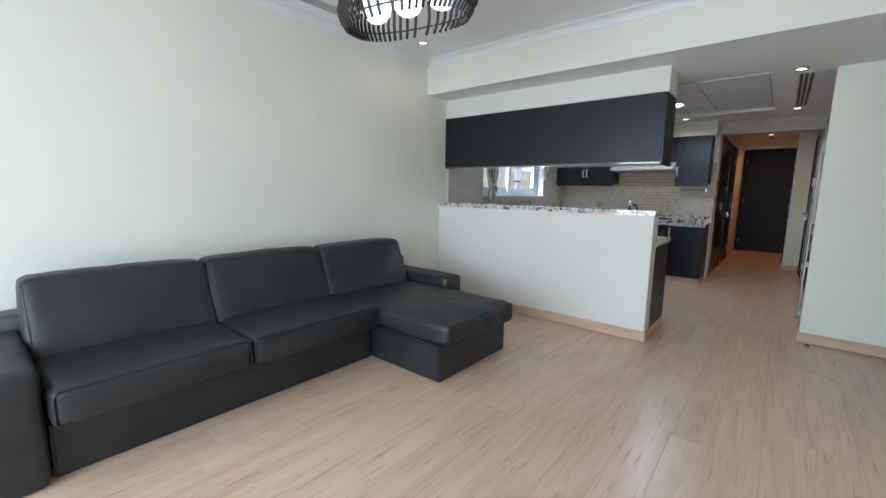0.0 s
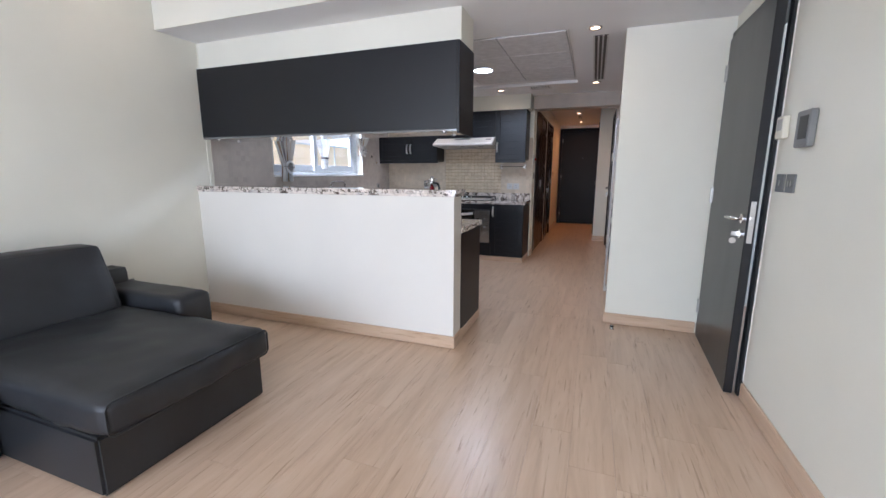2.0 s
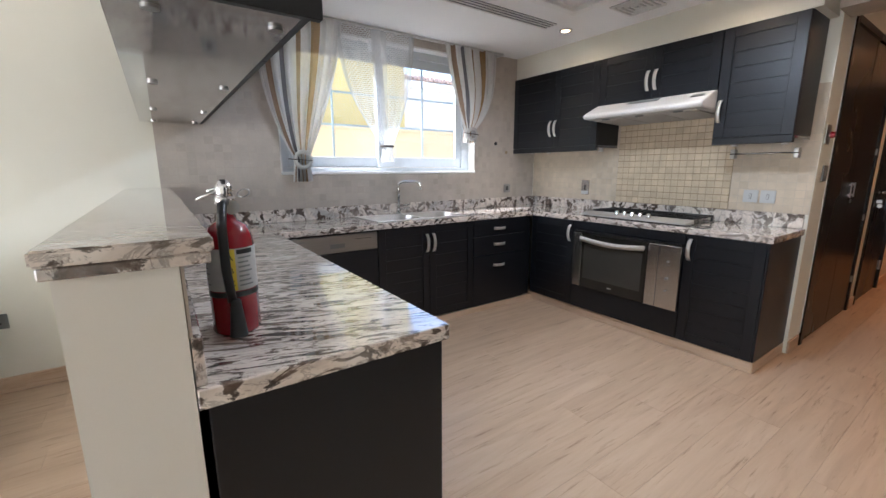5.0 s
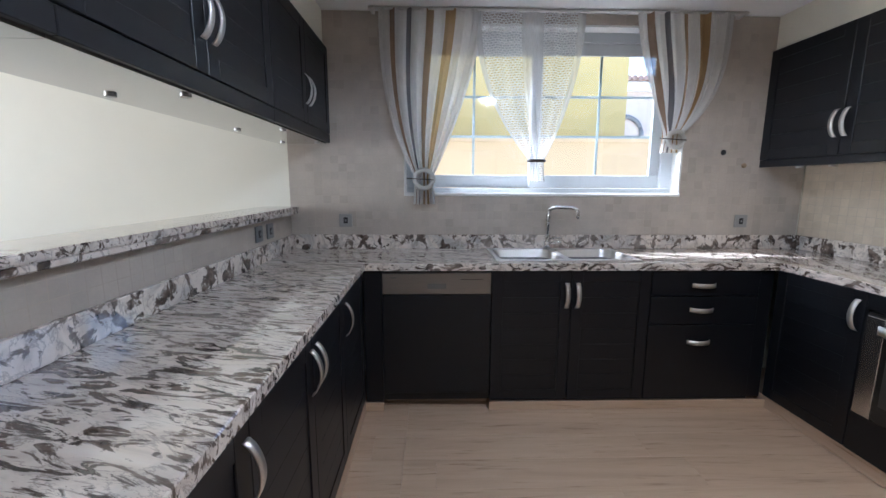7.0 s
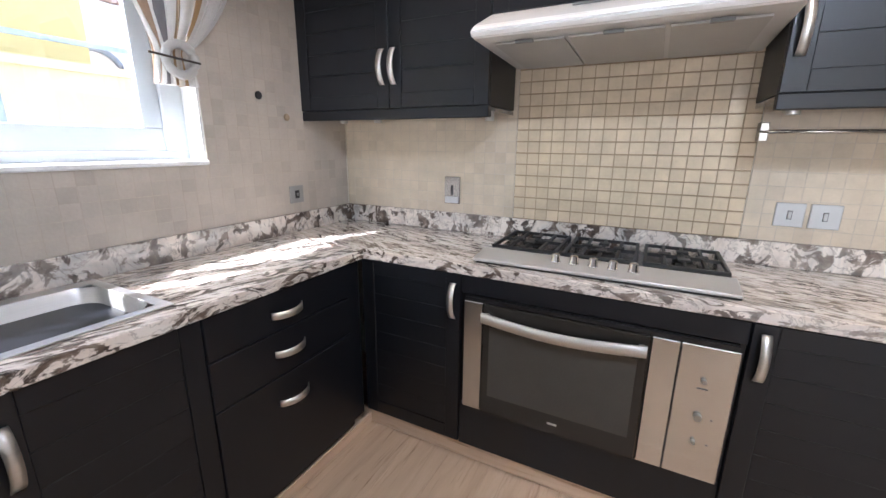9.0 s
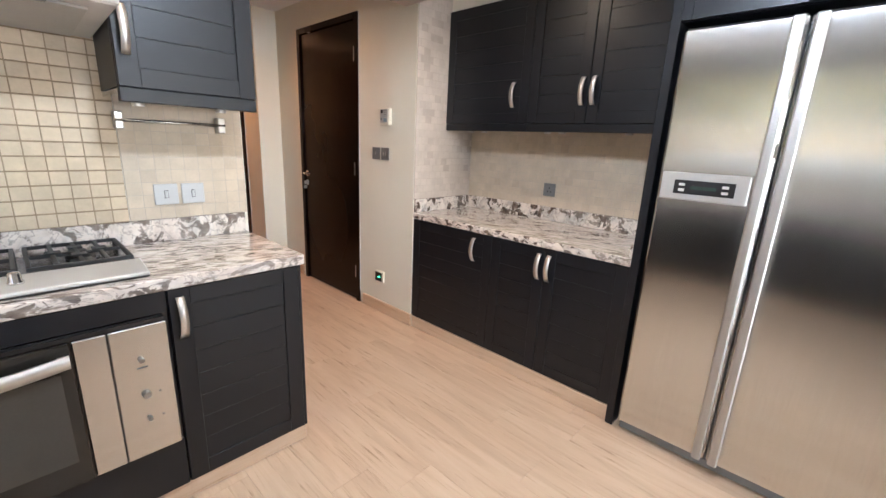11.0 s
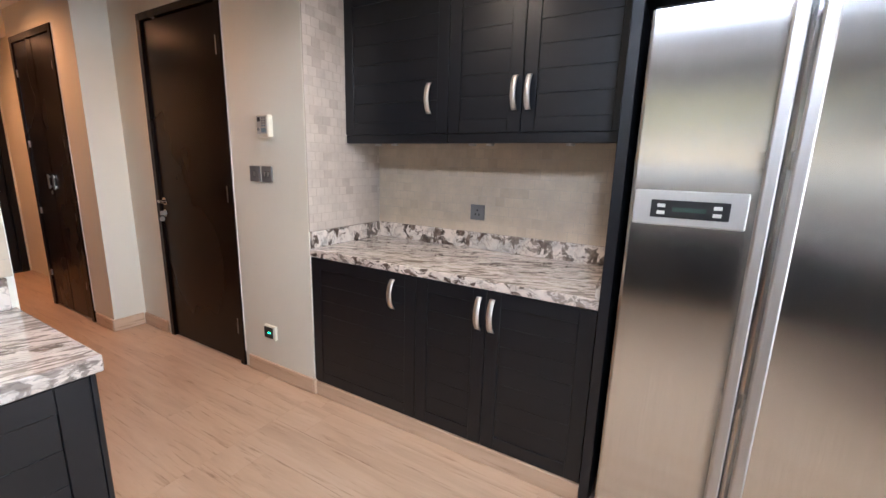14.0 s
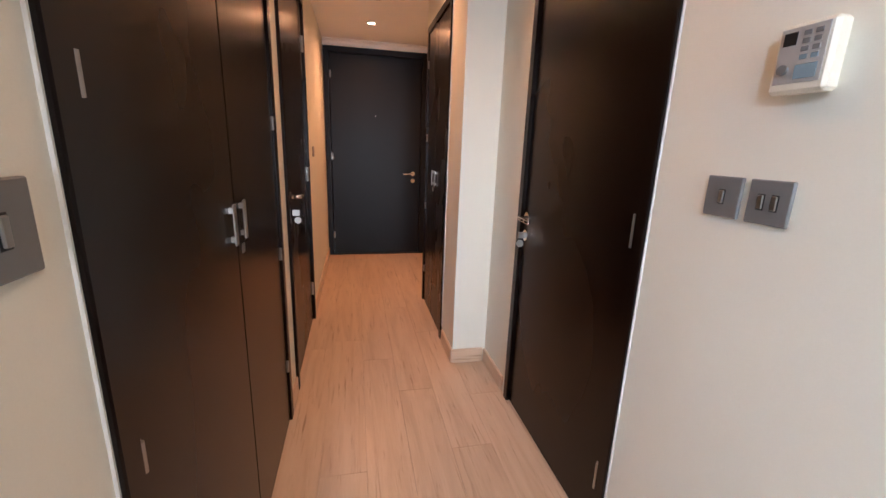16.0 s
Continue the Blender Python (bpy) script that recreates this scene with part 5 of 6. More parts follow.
for y0, y1 in ((0.445, 1.29), (1.30, 2.25)):
    piping(y0 + 0.010, y1 - 0.010, 0.275, 0.436, lambda z: -1.429)
piping(2.27, 3.09, 0.275, 0.415, lambda z: -0.775)

# ---- lamps ----
pd = thing("pendant_lamp", "oval dark ribbed pendant lamp with lit globes", "pendant lamp", (-0.95, 2.03, 2.3))
ca, sa = math.cos(radians(12)), math.sin(radians(12))
def pl(u, w, z):
    return (-0.95 + u * ca - w * sa, 2.03 + u * sa + w * ca, z)
n_rib = 58
for k in range(n_rib):
    a = 2 * math.pi * k / n_rib
    cu, cw = 0.43 * math.cos(a) * (abs(math.cos(a)) ** -0.25 if abs(math.cos(a)) > 0.05 else 1), 0.20 * math.sin(a) * (abs(math.sin(a)) ** -0.25 if abs(math.sin(a)) > 0.05 else 1)
    pts = []
    for j in range(7):
        f = j / 6
        g = 0.80 + 0.20 * math.sin(math.pi * (0.12 + 0.76 * f))
        pts.append(pl(cu * g, cw * g, 2.238 + 0.23 * f))
    part("rib", tube(pts, 0.0095, 6), SHADE, pd)
for z, g in ((2.288, 0.93), (2.445, 0.93)):
    ring = []
    for k in range(48):
        a = 2 * math.pi * k / 48
        cu = 0.43 * math.cos(a) * (abs(math.cos(a)) ** -0.25 if abs(math.cos(a)) > 0.05 else 1)
        cw = 0.20 * math.sin(a) * (abs(math.sin(a)) ** -0.25 if abs(math.sin(a)) > 0.05 else 1)
        ring.append(pl(cu * g, cw * g, z))
    part("ring", tube(ring, 0.005, 6, None, True), SHADE, pd)
part("bar", tube([pl(-0.36, 0, 2.47), pl(0.36, 0, 2.47)], 0.012, 8), SHADE, pd)
for u in (-0.25, 0.25):
    part("stem", tube([pl(u, 0, 2.47), pl(u, 0, 2.70)], 0.007, 8), SHADE, pd)
part("ceiling_plate", boxes((pl(-0.33, -0.05, 2.70), pl(0.33, 0.05, 2.74)), bev=0.004), SHADE, pd)
for u, mt in ((-0.20, GLOBE), (0.02, GLOBEWARM), (0.24, GLOBE)):
    part("globe", sphere(pl(u, 0.0, 2.368), 0.088), mt, pd, "lit white glass globe", True)


def downlight(x, y, z, glow=None, power=0.0, color=(1, 0.75, 0.5), r=0.045):
    th = thing("downlight", "small round recessed ceiling downlight", "downlight", (x, y, z), "ceiling downlights")
    b = tube([(x + r * math.cos(a), y + r * math.sin(a), z - 0.003) for a in [i * 2 * math.pi / 24 for i in range(24)]], 0.007, 6, None, True)
    part("bezel", b, NICKEL, th, "", True)
    part("lens", disc((x, y, z - 0.004), r * 0.70, 0.006, "z", 24), glow or WHITEPL, th, "glowing lens")
    if power:
        lamp("downlight_glow", "SPOT", power, look((x, y, z - 0.02), (x, y, 0)), color, 0.03, radians(165), 1.0)
    return th


downlight(-2.05, 3.38, CEIL_Z, WARMLED, 1)
downlight(0.835, 4.95, SOFFIT, WARMLED, 1.3)
downlight(0.85, 6.95, SOFFIT, WARMLED, 5.5)
downlight(-0.35, 7.06, SOFFIT, WARMLED, 2.4)
downlight(-1.53, 7.08, SOFFIT, WARMLED, 1.8)
downlight(0.54, 8.75, HALL_Z, WARMLED, 3.9, (1, 0.48, 0.21))
downlight(0.54, 10.25, HALL_Z, WARMLED, 5.5, (1, 0.41, 0.155))
downlight(0.53, 11.70, HALL_Z, WARMLED, 7.5, (1, 0.40, 0.15))
lp = thing("led_panel", "round white flush LED ceiling light", "ceiling light", (-0.283, 5.866, SOFFIT))
part("rim", lathe((-0.283, 5.866, SOFFIT - 0.022), [(0.105, 0), (0.112, 0.004), (0.112, 0.018), (0.105, 0.0215)], 36), WHITEPL, lp, "", True)
part("diffuser", disc((-0.283, 5.866, SOFFIT - 0.0235), 0.098, 0.003, "z", 36), LED, lp, "glowing diffuser")
lamp("led_panel_light", "SPOT", 20, look((-0.283, 5.866, SOFFIT - 0.04), (-0.283, 5.866, 0)), (0.92, 0.97, 1.0), 0.1, radians(174), 0.25)

# ceiling tiles in their white border
RX0, RX1, RY0, RY1 = -1.045, 0.625, 4.92, 6.585
zc = SOFFIT - 0.006
bm = boxes(((RX0 - 0.185, RY1 + 0.15, SOFFIT - 0.035), (RX1 + 0.02, RY1 + 0.215, SOFFIT)), ((RX0 - 0.185, RY0, SOFFIT - 0.035), (RX0 - 0.125, RY1 + 0.149, SOFFIT)), ((RX1 + 0.001, RY0, SOFFIT - 0.008), (RX1 + 0.015, RY1, SOFFIT)), bev=0.004)
solid("ceiling_border", bm, GLOSSWHITE, "white raised border round the ceiling tiles", "moulding", "structure")
bm = bmesh.new()
for i in range(3):
    for j in range(3):
        x0, y0 = RX0 + i * 0.5567, RY0 + j * 0.555
        box((x0 + 0.004, y0 + 0.004, SOFFIT - 0.012), (x0 + 0.5527, y0 + 0.551, SOFFIT - 0.001), 0.003, 1, bm)
solid("ceiling_tile_bed", box((RX0 + 0.001, RY0 + 0.001, SOFFIT - 0.004), (RX1 - 0.001, RY1 - 0.001, SOFFIT - 0.0012)), PEWTER, "grey grid behind the ceiling tiles", "ceiling", "structure")
solid("ceiling_tiles", bm, ACTILE, "grey speckled mineral fibre ceiling tiles", "ceiling", "structure")


def slot_diffuser(x0, x1, y0, y1, z, slots, along, label="black linear slot air diffuser"):
    th = thing("air_diffuser", label, "air vent", ((x0 + x1) / 2, (y0 + y1) / 2, z), "air vents")
    part("backing", box((x0, y0, z - 0.004), (x1, y1, z - 0.0005)), BLACKPL, th)
    n = slots + 1
    for k in range(n):
        if along == "y":
            w = (x1 - x0) / (n + slots * 1.6)
            a = x0 + k * w * 2.6
            lo, hi = (a, y0, z - 0.010), (a + w, y1, z - 0.0042)
        else:
            w = (y1 - y0) / (n + slots * 1.6)
            a = y0 + k * w * 2.6
            lo, hi = (x0, a, z - 0.010), (x1, a + w, z - 0.0042)
        part("slat", box(lo, hi, 0.001), WHITEPL, th)
    return th


slot_diffuser(0.82, 0.94, 5.15, 6.80, SOFFIT, 3, "y")
slot_diffuser(-1.59, -1.47, 5.75, 6.90, SOFFIT, 3, "y")
slot_diffuser(-2.19, -2.08, 1.2, 2.62, CEIL_Z, 3, "y")
slot_diffuser(0.50, 0.58, 10.65, 11.05, HALL_Z, 2, "y")
slot_diffuser(0.50, 0.58, 9.35, 9.75, HALL_Z, 2, "y")


def square_vent(x, y, z, s=0.12):
    th = thing("ceiling_vent", "square white louvred ceiling vent", "air vent", (x, y, z), "air vents")
    part("backing", box((x - s, y - s, z - 0.003), (x + s, y + s, z - 0.0005)), PEWTER, th)
    for k in range(4):
        a = s * (1 - k * 0.25)
        b_ = a - 0.016
        bm = boxes(((x - a, y - a, z - 0.012), (x + a, y - b_, z - 0.0032)), ((x - a, y + b_, z - 0.012), (x + a, y + a, z - 0.0032)), ((x - a, y - b_, z - 0.012), (x - b_, y + b_, z - 0.0032)), ((x + b_, y - b_, z - 0.012), (x + a, y + b_, z - 0.0032)))
        part("louvre", bm, WHITEPL, th)


square_vent(-0.915, 7.07, SOFFIT, 0.13)
square_vent(0.175, 7.0, SOFFIT, 0.13)

# ---- small fittings ----
def plate(name, label, at, u, v, w, h, mat, rockers=1, cat="switch", rk=None, group=""):
    th = thing(name, label, cat, at(u, v, 0), group)
    part("plate", ubox(at, u - w / 2, u + w / 2, v - h / 2, v + h / 2, 0.0005, 0.009, 0.002), mat, th)
    for k in range(rockers):
        c = u + (k - (rockers - 1) / 2) * w * 0.32
        part("rocker_gap", ubox(at, c - w * 0.085, c + w * 0.085, v - h * 0.185, v + h * 0.185, 0.009, 0.0095), BLACKPL, th)
        part("rocker", ubox(at, c - w * 0.065, c + w * 0.065, v - h * 0.16, v + h * 0.16, 0.009, 0.013, 0.0015), rk or NICKEL, th)
    return th


def socket(at, u, v, mat, label="grey metal single wall socket", w=0.086, module=False):
    th = thing("wall_socket", label, "socket", at(u, v, 0), "wall sockets")
    part("plate", ubox(at, u - w / 2, u + w / 2, v - w / 2, v + w / 2, 0.0005, 0.009, 0.002), mat, th)
    if module:
        part("module", ubox(at, u - 0.014, u + 0.014, v - 0.02, v + 0.02, 0.009, 0.0115, 0.001), BLACKPL, th, "dark outlet module")
        part("toggle", ubox(at, u - 0.006, u + 0.006, v - 0.008, v + 0.008, 0.0117, 0.014, 0.001), PEWTER, th)
        return th
    bm = bmesh.new()
    for du, dv in ((0, 0.012), (-0.011, -0.012), (0.011, -0.012)):
        ubox(at, u + du - 0.004, u + du + 0.004, v + dv - 0.005, v + dv + 0.005, 0.009, 0.0096, 0, bm)
    part("socket_holes", bm, BLACKPL, th)
    return th


plate("light_switch", "grey metal light switch beside the hall door", a_h, 8.16, 1.255, 0.088, 0.088, PEWTER, 1)
plate("light_switch", "grey metal double light switch beside the hall door", a_h, 8.055, 1.255, 0.088, 0.088, PEWTER, 2)
tm = thing("thermostat", "cream room thermostat with a small display", "thermostat", a_h(8.035, 1.51, 0))
part("case", ubox(a_h, 7.985, 8.085, 1.455, 1.572, 0.0005, 0.034, 0.006), CREAMPL, tm)
part("face", ubox(a_h, 7.995, 8.076, 1.472, 1.565, 0.0342, 0.0356, 0.001), PANELGREY, tm, "silver grey face")
part("display", ubox(a_h, 8.046, 8.070, 1.536, 1.558, 0.0358, 0.0372, 0.001), BLACKPL, tm, "small dark display")
part("selector", disc(a_h(8.060, 1.496, 0.0385), 0.009, 0.005, "x", 18), PEWTER, tm)
part("mode_field", ubox(a_h, 8.002, 8.040, 1.478, 1.502, 0.0358, 0.0370, 0.001), BLUEGREY, tm)
for r_ in range(4):
    for q_ in range(2):
        part("key", ubox(a_h, 8.004 + q_ * 0.019, 8.017 + q_ * 0.019, 1.510 + r_ * 0.013, 1.518 + r_ * 0.013, 0.0358, 0.0372, 0.001), PEWTER if r_ else BLUEGREY, tm)
ft = thing("low_wall_box", "low cream box with a green indicator light", "wall box", a_h(8.10, 0.30, 0))
part("case", ubox(a_h, 8.05, 8.15, 0.255, 0.345, 0.0005, 0.02, 0.004), CREAMPL, ft)
part("face", ubox(a_h, 8.068, 8.146, 0.265, 0.335, 0.0205, 0.023), BLACKPL, ft)
part("indicator", ubox(a_h, 8.09, 8.108, 0.297, 0.303, 0.0235, 0.025), GREENLED, ft, "small green light")
plate("light_switch", "grey metal light switch on the pillar", a_w, 7.865, 1.245, 0.088, 0.10, PEWTER, 1)
em = thing("emergency_button", "red push button on a steel plate", "push button", a_w(7.795, 1.49, 0))
part("plate", ubox(a_w, 7.75, 7.84, 1.43, 1.55, 0.0005, 0.008, 0.002), NICKEL, em)
part("stem", disc(a_w(7.795, 1.487, 0.013), 0.012, 0.014, "x", 16), NICKEL, em)
part("knob", disc(a_w(7.795, 1.487, 0.030), 0.021, 0.022, "x", 20, None, 0.017), RED, em, "red mushroom knob")
plate("light_switch", "white double switch on the tiled wall", axes(FAR - 0.009, "y-"), -0.315, 1.083, 0.088, 0.088, SWITCHWHITE, 1, rk=SWITCHWHITE)
plate("light_switch", "white switch on the tiled wall", axes(FAR - 0.009, "y-"), -0.213, 1.083, 0.088, 0.088, SWITCHWHITE, 1, rk=SWITCHWHITE)
t_y, t_x = axes(FAR - 0.009, "y-"), axes(WLK + 0.009, "x+")
ts = plate("cooker_switch", "tall steel outlet plate on the tiled wall", t_y, -1.70, 1.095, 0.088, 0.14, STEEL, 1, "switch", BLACKPL)
part("lower_cover", ubox(t_y, -1.738, -1.662, 1.03, 1.062, 0.0092, 0.016, 0.002), SWITCHWHITE, ts, "pale lower cover")
socket(t_x, 4.61, 1.073, OUTLET, "grey metal outlet with dark module", module=True)
socket(t_x, 7.295, 1.073, OUTLET, "grey metal outlet with dark module", module=True)
socket(axes(4.2540, "y+"), -1.85, 1.045, PEWTER, "grey metal outlet under the bar", module=True)
socket(axes(4.2540, "y+"), -2.0, 1.045, PEWTER, "grey metal outlet under the bar", module=True)
socket(axes(1.745, "x-"), 7.02, 1.075, PEWTER, "grey metal socket in the niche")
socket(axes(WL, "x+"), 3.40, 0.43, PEWTER, "grey metal socket beside the sofa")
for y, z, rad, mt, lb in ((7.125, 1.53, 0.018, BLACKPL, "small black round cap on the tiles"), (7.275, 1.445, 0.016, GROUTDARK, "small brown plugged hole in the tiles")):
    cap = lathe((0, 0, 0), [(rad, 0), (rad, 0.004), (rad * 0.8, 0.007), (rad * 0.3, 0.008)], 18)
    bmesh.ops.transform(cap, matrix=Matrix.Translation(t_x(y, z, 0.0002)) @ Matrix.Rotation(radians(90), 4, "Y"), verts=cap.verts)
    solid("pipe_cap", cap, mt, lb, "cap")
rl = thing("towel_rail", "steel utensil rail under the wall cabinet", "rail", t_y(-0.266, 1.378, 0))
part("rail", tube([t_y(-0.462, 1.378, 0.045), t_y(-0.07, 1.378, 0.045)], 0.007, 10), STEEL, rl, "", True)
for u in (-0.447, -0.085):
    part("bracket", ubox(t_y, u - 0.014, u + 0.014, 1.345, 1.41, 0.0005, 0.05, 0.003), NICKEL, rl)
# east wall of the living room
a_e2 = axes(WR, "x-")
ip = thing("intercom_panel", "grey framed wall control panel", "intercom", a_e2(3.71, 1.475, 0))
part("case", ubox(a_e2, 3.65, 3.78, 1.395, 1.555, 0.0005, 0.03, 0.005), PEWTER, ip)
part("screen", ubox(a_e2, 3.665, 3.745, 1.43, 1.53, 0.0305, 0.032), BLACKPL, ip, "dark glass screen")
plate("light_switch", "small grey switch in the hall beside the dark door", a_w, 10.95, 1.27, 0.08, 0.08, PEWTER, 1)
tm2 = thing("thermostat", "cream room thermostat beside the bedroom door", "thermostat", a_e2(3.98, 1.508, 0))
part("case", ubox(a_e2, 3.925, 4.015, 1.45, 1.56, 0.0005, 0.028, 0.005), CREAMPL, tm2)
part("display", ubox(a_e2, 3.94, 4.0, 1.49, 1.545, 0.0285, 0.030), PAPER, tm2)
plate("light_switch", "grey metal light switch beside the bedroom door", a_e2, 3.925, 1.232, 0.088, 0.088, PEWTER, 1)
plate("light_switch", "grey metal double light switch beside the bedroom door", a_e2, 3.81, 1.232, 0.088, 0.088, PEWTER, 2)
dst = thing("door_stop", "small steel door stop on the floor", "door stop", (1.12, 4.90, 0))
part("post", lathe((1.12, 4.90, 0.001), [(0.02, 0), (0.02, 0.006), (0.012, 0.01), (0.012, 0.035), (0.010, 0.038)], 18), CHROME, dst, "", True)
part("buffer", lathe((1.12, 4.90, 0.020), [(0.0125, 0), (0.016, 0.003), (0.016, 0.011), (0.0125, 0.014)], 18), BLACKPL, dst, "", True)

# fire extinguisher on the worktop
ex_ = (-0.275, 4.358)
fe = thing("fire_extinguisher", "red fire extinguisher standing on the granite worktop", "fire extinguisher", (*ex_, TOP))
part("cylinder", lathe((*ex_, TOP + 0.001), [(0.054, 0), (0.058, 0.006), (0.058, 0.235), (0.054, 0.26), (0.045, 0.283), (0.024, 0.296), (0.022, 0.305)], 32), RED, fe, "", True)
part("label", lathe((*ex_, TOP + 0.12), [(0.0586, 0), (0.0589, 0.001), (0.0589, 0.109), (0.0586, 0.11)], 32), PAPER, fe, "printed silver and white label", True)
def wrap(a0, a1, z0, z1, rad, name, mat, label=""):
    """A strip of label lying round the cylinder between two angles."""
    yl = bmesh.new()
    n = max(2, int(abs(a1 - a0) / 4))
    ring = [[yl.verts.new((ex_[0] + rr_ * math.cos(radians(a0 + (a1 - a0) * k / n)), ex_[1] + rr_ * math.sin(radians(a0 + (a1 - a0) * k / n)), TOP + z)) for rr_, z in ((rad, z0), (rad, z1), (rad - 0.0006, z1), (rad - 0.0006, z0))] for k in range(n + 1)]
    for a, b in zip(ring, ring[1:]):
        for i in range(4):
            yl.faces.new((a[i], b[i], b[(i + 1) % 4], a[(i + 1) % 4]))
    yl.faces.new(ring[0][::-1])
    yl.faces.new(ring[-1])
    bmesh.ops.recalc_face_normals(yl, faces=yl.faces)
    return part(name, yl, mat, fe, label)


wrap(-20, 2, 0.122, 0.229, 0.0597, "yellow_label", YELLOW, "yellow strip of the label")
for k in range(7):
    wrap(8, 44 - 5 * (k % 3), 0.132 + 0.012 * k, 0.136 + 0.012 * k, 0.0597, "print_line", PEWTER)
wrap(6, 48, 0.215, 0.227, 0.0597, "print_band", BLACKPL)
for k in range(6):
    wrap(-120, -66 - 6 * (k % 2), 0.135 + 0.014 * k, 0.139 + 0.014 * k, 0.0597, "print_line", PEWTER)
wrap(-170, 170, 0.104, 0.118, 0.0594, "dark_band", BLACKPL, "dark band under the label")
for k, ch in enumerate("ABC"):
    cu = bpy.data.curves.new("letter", "FONT")
    cu.body, cu.size, cu.align_x, cu.extrude = ch, 0.021, "CENTER", 0.0004
    tmp = bpy.data.objects.new("letter", cu)
    me = bpy.data.meshes.new_from_object(tmp)
    bpy.data.objects.remove(tmp)
    lt = bmesh.new()
    lt.from_mesh(me)
    bpy.data.meshes.remove(me)
    an = radians(-9)
    mt_ = Matrix.Translation((ex_[0] + 0.0602 * math.cos(an), ex_[1] + 0.0602 * math.sin(an), TOP + 0.200 - 0.033 * k)) @ Matrix.Rotation(an + radians(90), 4, "Z") @ Matrix.Rotation(radians(90), 4, "X")
    bmesh.ops.transform(lt, matrix=mt_, verts=lt.verts)
    part("letter", lt, BLACKPL, fe)
part("neck", lathe((*ex_, TOP + 0.306), [(0.02, 0), (0.02, 0.03), (0.024, 0.032), (0.024, 0.05), (0.016, 0.055)], 20), CHROME, fe, "", True)
lv = tube([(ex_[0], ex_[1] + 0.02, TOP + 0.362), (ex_[0] - 0.01, ex_[1] - 0.03, TOP + 0.366), (ex_[0] - 0.018, ex_[1] - 0.062, TOP + 0.352)], 0.007, 8, None, False, 0.5)
tube([(ex_[0], ex_[1] + 0.022, TOP + 0.372), (ex_[0] - 0.008, ex_[1] - 0.012, TOP + 0.380), (ex_[0] - 0.012, ex_[1] - 0.038, TOP + 0.372)], 0.007, 8, lv, False, 0.5)
part("lever", lv, CHROME, fe, "chrome squeeze lever", True)
part("valve", lathe((ex_[0], ex_[1], TOP + 0.355), [(0.018, 0), (0.02, 0.01), (0.02, 0.03), (0.012, 0.042), (0.006, 0.046)], 18), CHROME, fe, "", True)
part("safety_pin", tube([(ex_[0] + 0.03 * math.cos(a), ex_[1] + 0.045 + 0.014 * math.sin(a), TOP + 0.365 + 0.012 * math.cos(a)) for a in [i_ * 2 * math.pi / 14 for i_ in range(14)]], 0.002, 6, None, True), NICKEL, fe)
part("gauge", disc((ex_[0] + 0.03, ex_[1] + 0.01, TOP + 0.332), 0.018, 0.014, "x", 18), NICKEL, fe)
part("hose", tube([(ex_[0] + 0.02, ex_[1], TOP + 0.345), (ex_[0] + 0.06, ex_[1] - 0.015, TOP + 0.34), (ex_[0] + 0.078, ex_[1] - 0.022, TOP + 0.29), (ex_[0] + 0.076, ex_[1] - 0.022, TOP + 0.18), (ex_[0] + 0.074, ex_[1] - 0.015, TOP + 0.10)], 0.011, 10), BLACKPL, fe, "black rubber hose", True)
part("horn", lathe((ex_[0] + 0.078, ex_[1] - 0.008, TOP + 0.01), [(0.022, 0), (0.021, 0.002), (0.012, 0.09), (0.010, 0.095)], 18), BLACKPL, fe, "black plastic horn", True)

fe.scale = (0.93, 0.93, 0.93)

# ---- floor planks and wall tiles ----
PW, PL = 0.193, 1.215
rng = random.Random(5)
base_mesh = {}


def piece(name, size, mat, parent, at, bev):
    """A small block that shares its mesh with all others of its size."""
    key = (name, tuple(round(q, 4) for q in size), mat.name)
    if key not in base_mesh:
        b = box((0, 0, 0), size, bev)
        me = bpy.data.meshes.new(name)
        b.to_mesh(me)
        b.free()
        me.materials.append(mat)
        base_mesh[key] = me
    ob = new(name, base_mesh[key])
    ob.location = Vector(at) - ORG[parent.name]
    ob.parent = parent
    return ob


def lay(x0, x1, y0, y1):
    x = x0
    while x < x1 - 0.01:
        w = min(PW, x1 - x) - 0.0006
        y = y0 - rng.random() * PL
        while y < y1 - 0.01:
            a, c = max(y, y0), min(y + PL, y1)
            if c - a > 0.02:
                piece("plank", (w, c - a - 0.0006, 0.009), FLOOR, floor_slab, (x, a, -0.009), 0.0006)
            y += PL
        x += PW


lay(WL, WR, SOUTH, 5.05)
lay(WL, 1.755, 5.05, 7.73)
lay(HALL_L - 0.02, 1.22, 7.73, ENT)


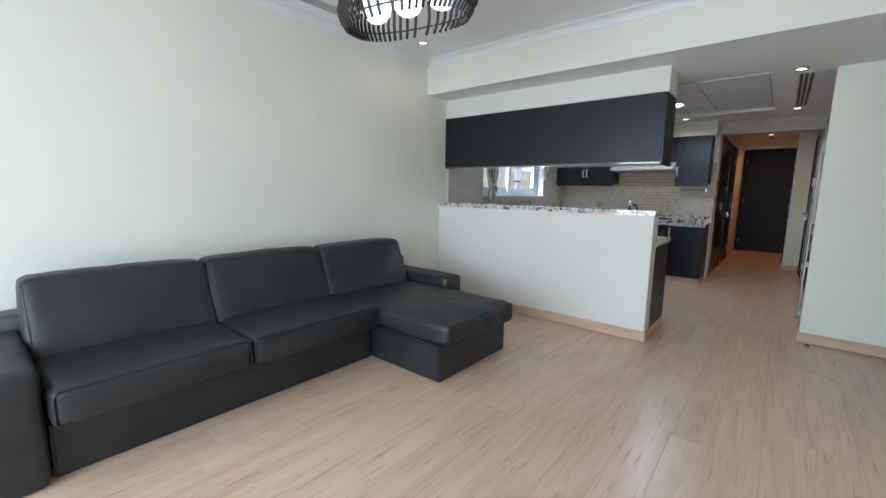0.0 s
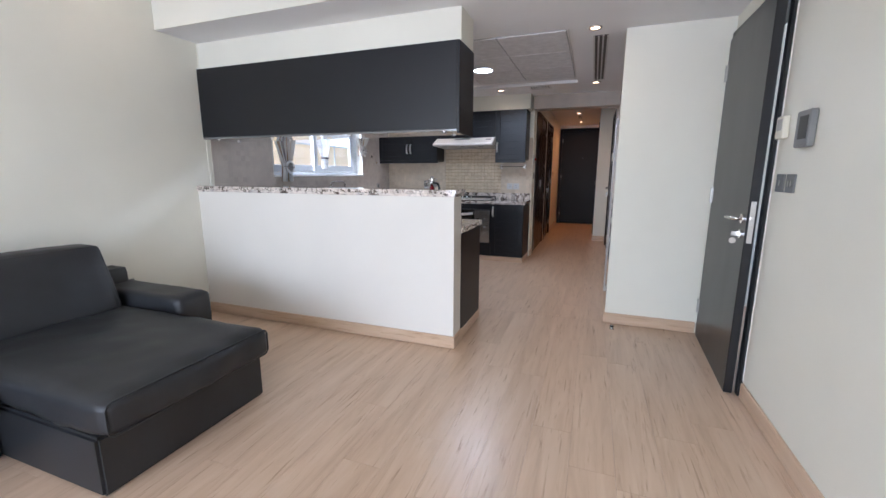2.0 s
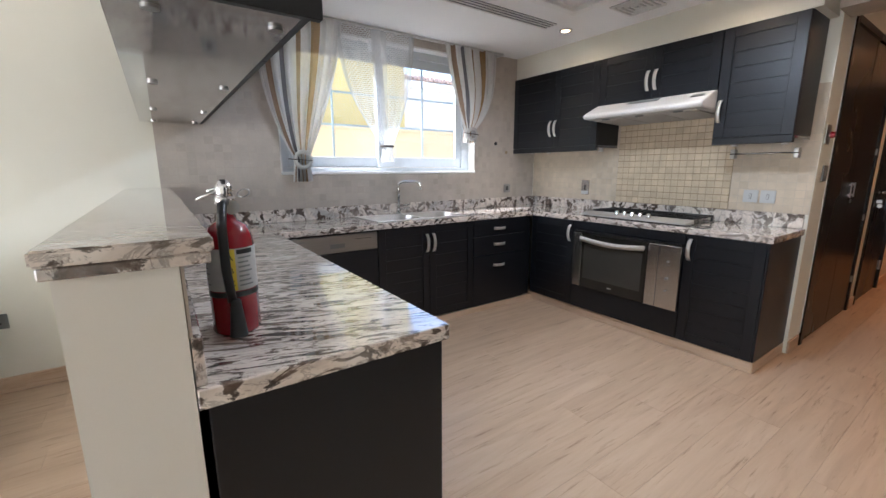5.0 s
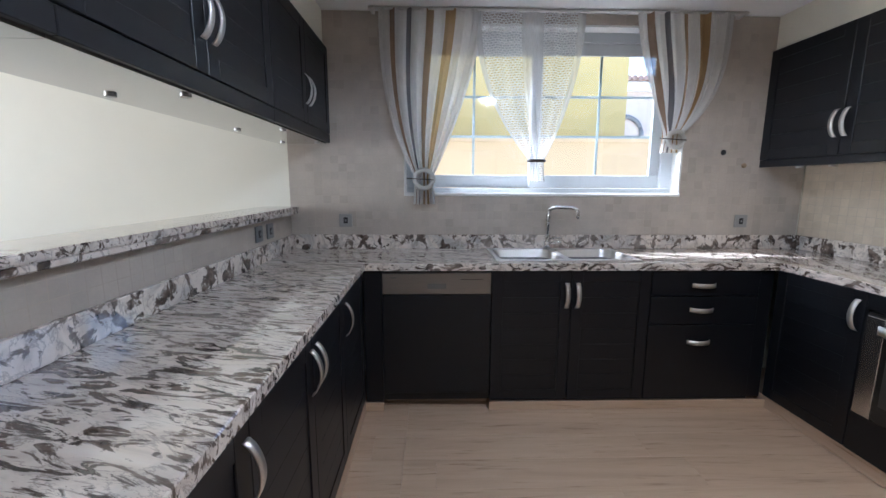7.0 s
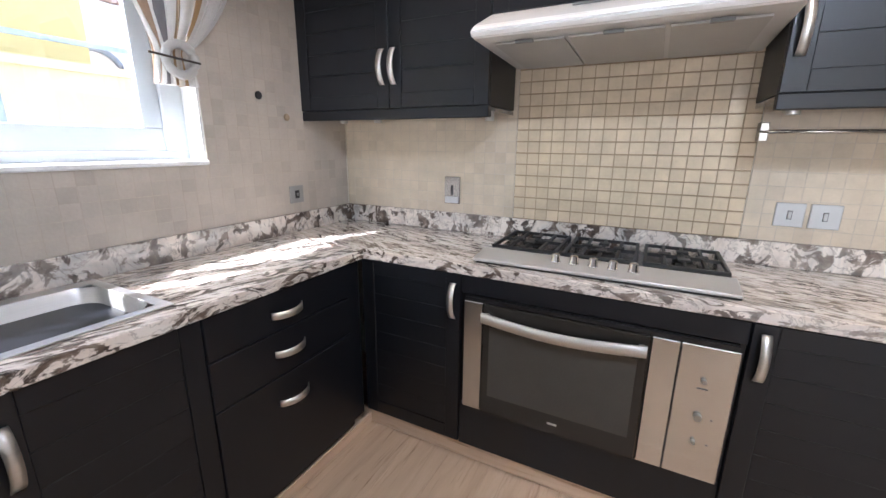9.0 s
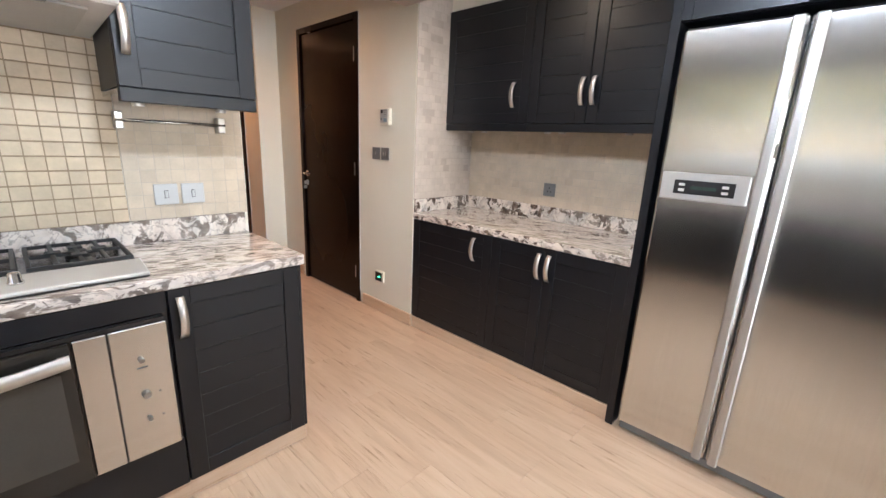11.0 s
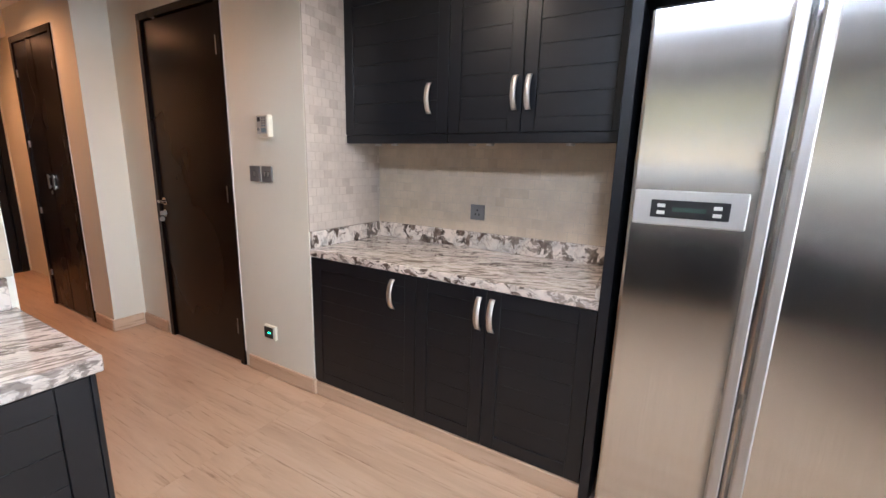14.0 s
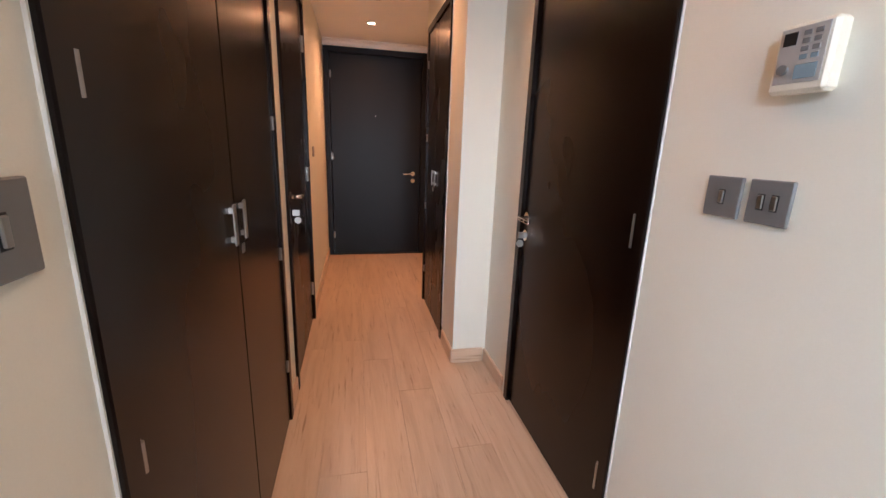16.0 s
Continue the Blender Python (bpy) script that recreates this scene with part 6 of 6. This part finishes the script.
def tiling(name, label, side, face, u0, u1, v0, v1, size, mat, grout, holes=(), gap=0.0024, thick=0.0066, bond=False, vgap=None, loose=None):
    """Small stone tiles set on a wall, each its own piece; those outside the stretch called loose are one joined part."""
    at = axes(face, side)
    b = ubox(at, u0, u1, v0, v1, 0.0008, 0.0055)
    if holes:
        b.free()
        b = bmesh.new()
        (h0, h1, g0, g1), = holes
        for a, c, d, e in ((u0, h0, v0, v1), (h1, u1, v0, v1), (h0, h1, v0, g0), (h0, h1, g1, v1)):
            if c - a > 0.001 and e - d > 0.001:
                ubox(at, a, c, d, e, 0.0008, 0.0055, 0, b)
    th = solid(name, b, grout, label, "wall tiles", "structure")
    v, row = v0, 0
    vgap = vgap or gap
    rest = []
    while v < v1 - 0.004:
        h = min(size[1], v1 - v)
        u = u0 - (size[0] / 2 if bond and row % 2 else 0)
        while u < u1 - 0.004:
            a, c = max(u, u0), min(u + size[0], u1)
            segs = [(a, c, v, v + h)]
            for h0, h1, g0, g1 in holes:
                if c > h0 and a < h1 and v + h > g0 and v < g1:
                    segs = []
                    if a < h0 - 0.01:
                        segs.append((a, h0, v, v + h))
                    if c > h1 + 0.01:
                        segs.append((h1, c, v, v + h))
                    if v < g0 - 0.01 and not segs:
                        segs.append((a, c, v, g0))
                    if v + h > g1 + 0.01 and not segs:
                        segs.append((a, c, g1, v + h))
            for a2, c2, va, vb in segs:
                if c2 - a2 < gap + 0.004 or vb - va < gap + 0.004:
                    continue
                n0, n1 = 0.0056, thick
                lo, hi = Vector(at(a2 + vgap / 2, va + gap / 2, n0)), Vector(at(c2 - vgap / 2, vb - gap / 2, n1))
                p, q = [min(i, j) for i, j in zip(lo, hi)], [max(i, j) for i, j in zip(lo, hi)]
                if loose is None or loose[0] <= a2 < loose[1]:
                    piece("tile", [j - i for i, j in zip(p, q)], mat, th, p, 0.0012)
                else:
                    rest.append((p, q))
            u += size[0]
        v += size[1]
        row += 1
    if rest:
        corners = [(0, 0, 0), (1, 0, 0), (1, 1, 0), (0, 1, 0), (0, 0, 1), (1, 0, 1), (1, 1, 1), (0, 1, 1)]
        sides = [(0, 3, 2, 1), (4, 5, 6, 7), (0, 1, 5, 4), (1, 2, 6, 5), (2, 3, 7, 6), (3, 0, 4, 7)]
        me = bpy.data.meshes.new("tiles")
        me.from_pydata([tuple((p, q)[k[i]][i] for i in range(3)) for p, q in rest for k in corners], [], [tuple(8 * n + i for i in f) for n in range(len(rest)) for f in sides])
        me.materials.append(mat)
        ob = new("tiles", me)
        ob.location = -ORG[th.name]
        ob.parent = th
        tagged(ob, kind="stuff")
    return th


M = (0.0541, 0.0518)
tiling("tiles_window_wall", "beige tumbled travertine tiles round the window", "x+", WLK, 4.247, 7.70, 0.978, 2.372, M, TILESHADED, GROUT, ((WY0, WY1, WZ0, WZ1),), 0.0022, 0.0062, loose=(6.86, 7.5))
tiling("tiles_far_left", "beige tumbled travertine tiles on the far wall", "y-", FAR, WL + 0.01, -1.372, 0.978, 1.80, M, TILE, GROUT, (), 0.0024, 0.0064, loose=(-2.35, -1.37))
tiling("tiles_mosaic", "small cream travertine mosaic behind the hob", "y-", FAR, -1.37, -0.452, 0.978, 1.68, M, MOSAIC, GROUTDARK, (), 0.0052, 0.008, vgap=0.0030)
tiling("tiles_far_right", "beige tumbled travertine tiles beside the hob", "y-", FAR, -0.45, 0.0165, 0.978, 1.80, M, TILE, GROUT, (), 0.0024, 0.0064)
tiling("tiles_bar_back", "beige travertine tiles under the bar top", "y+", 4.2455, WL + 0.022, -0.002, 0.978, 1.115, M, TILESHADED, GROUT, (), 0.0022, 0.0062)
tiling("tiles_niche_side", "mottled travertine tiles on the niche side", "y-", 7.745, HALL_R + 0.002, 1.754, 0.96, 2.372, (0.057, 0.047), plain("mottled_travertine", (0.58, 0.51, 0.445), 0.5, var=0.10, scale=9, grain=90, bmp=0.3, random_tint=0.13), GROUT, (), 0.0026, 0.0068, True)
tiling("tiles_niche_back", "cream travertine tiles behind the side counter", "x-", 1.755, 6.243, 7.735, 0.96, 1.49, M, TILE, GROUT, (), 0.0022, 0.0064, True)
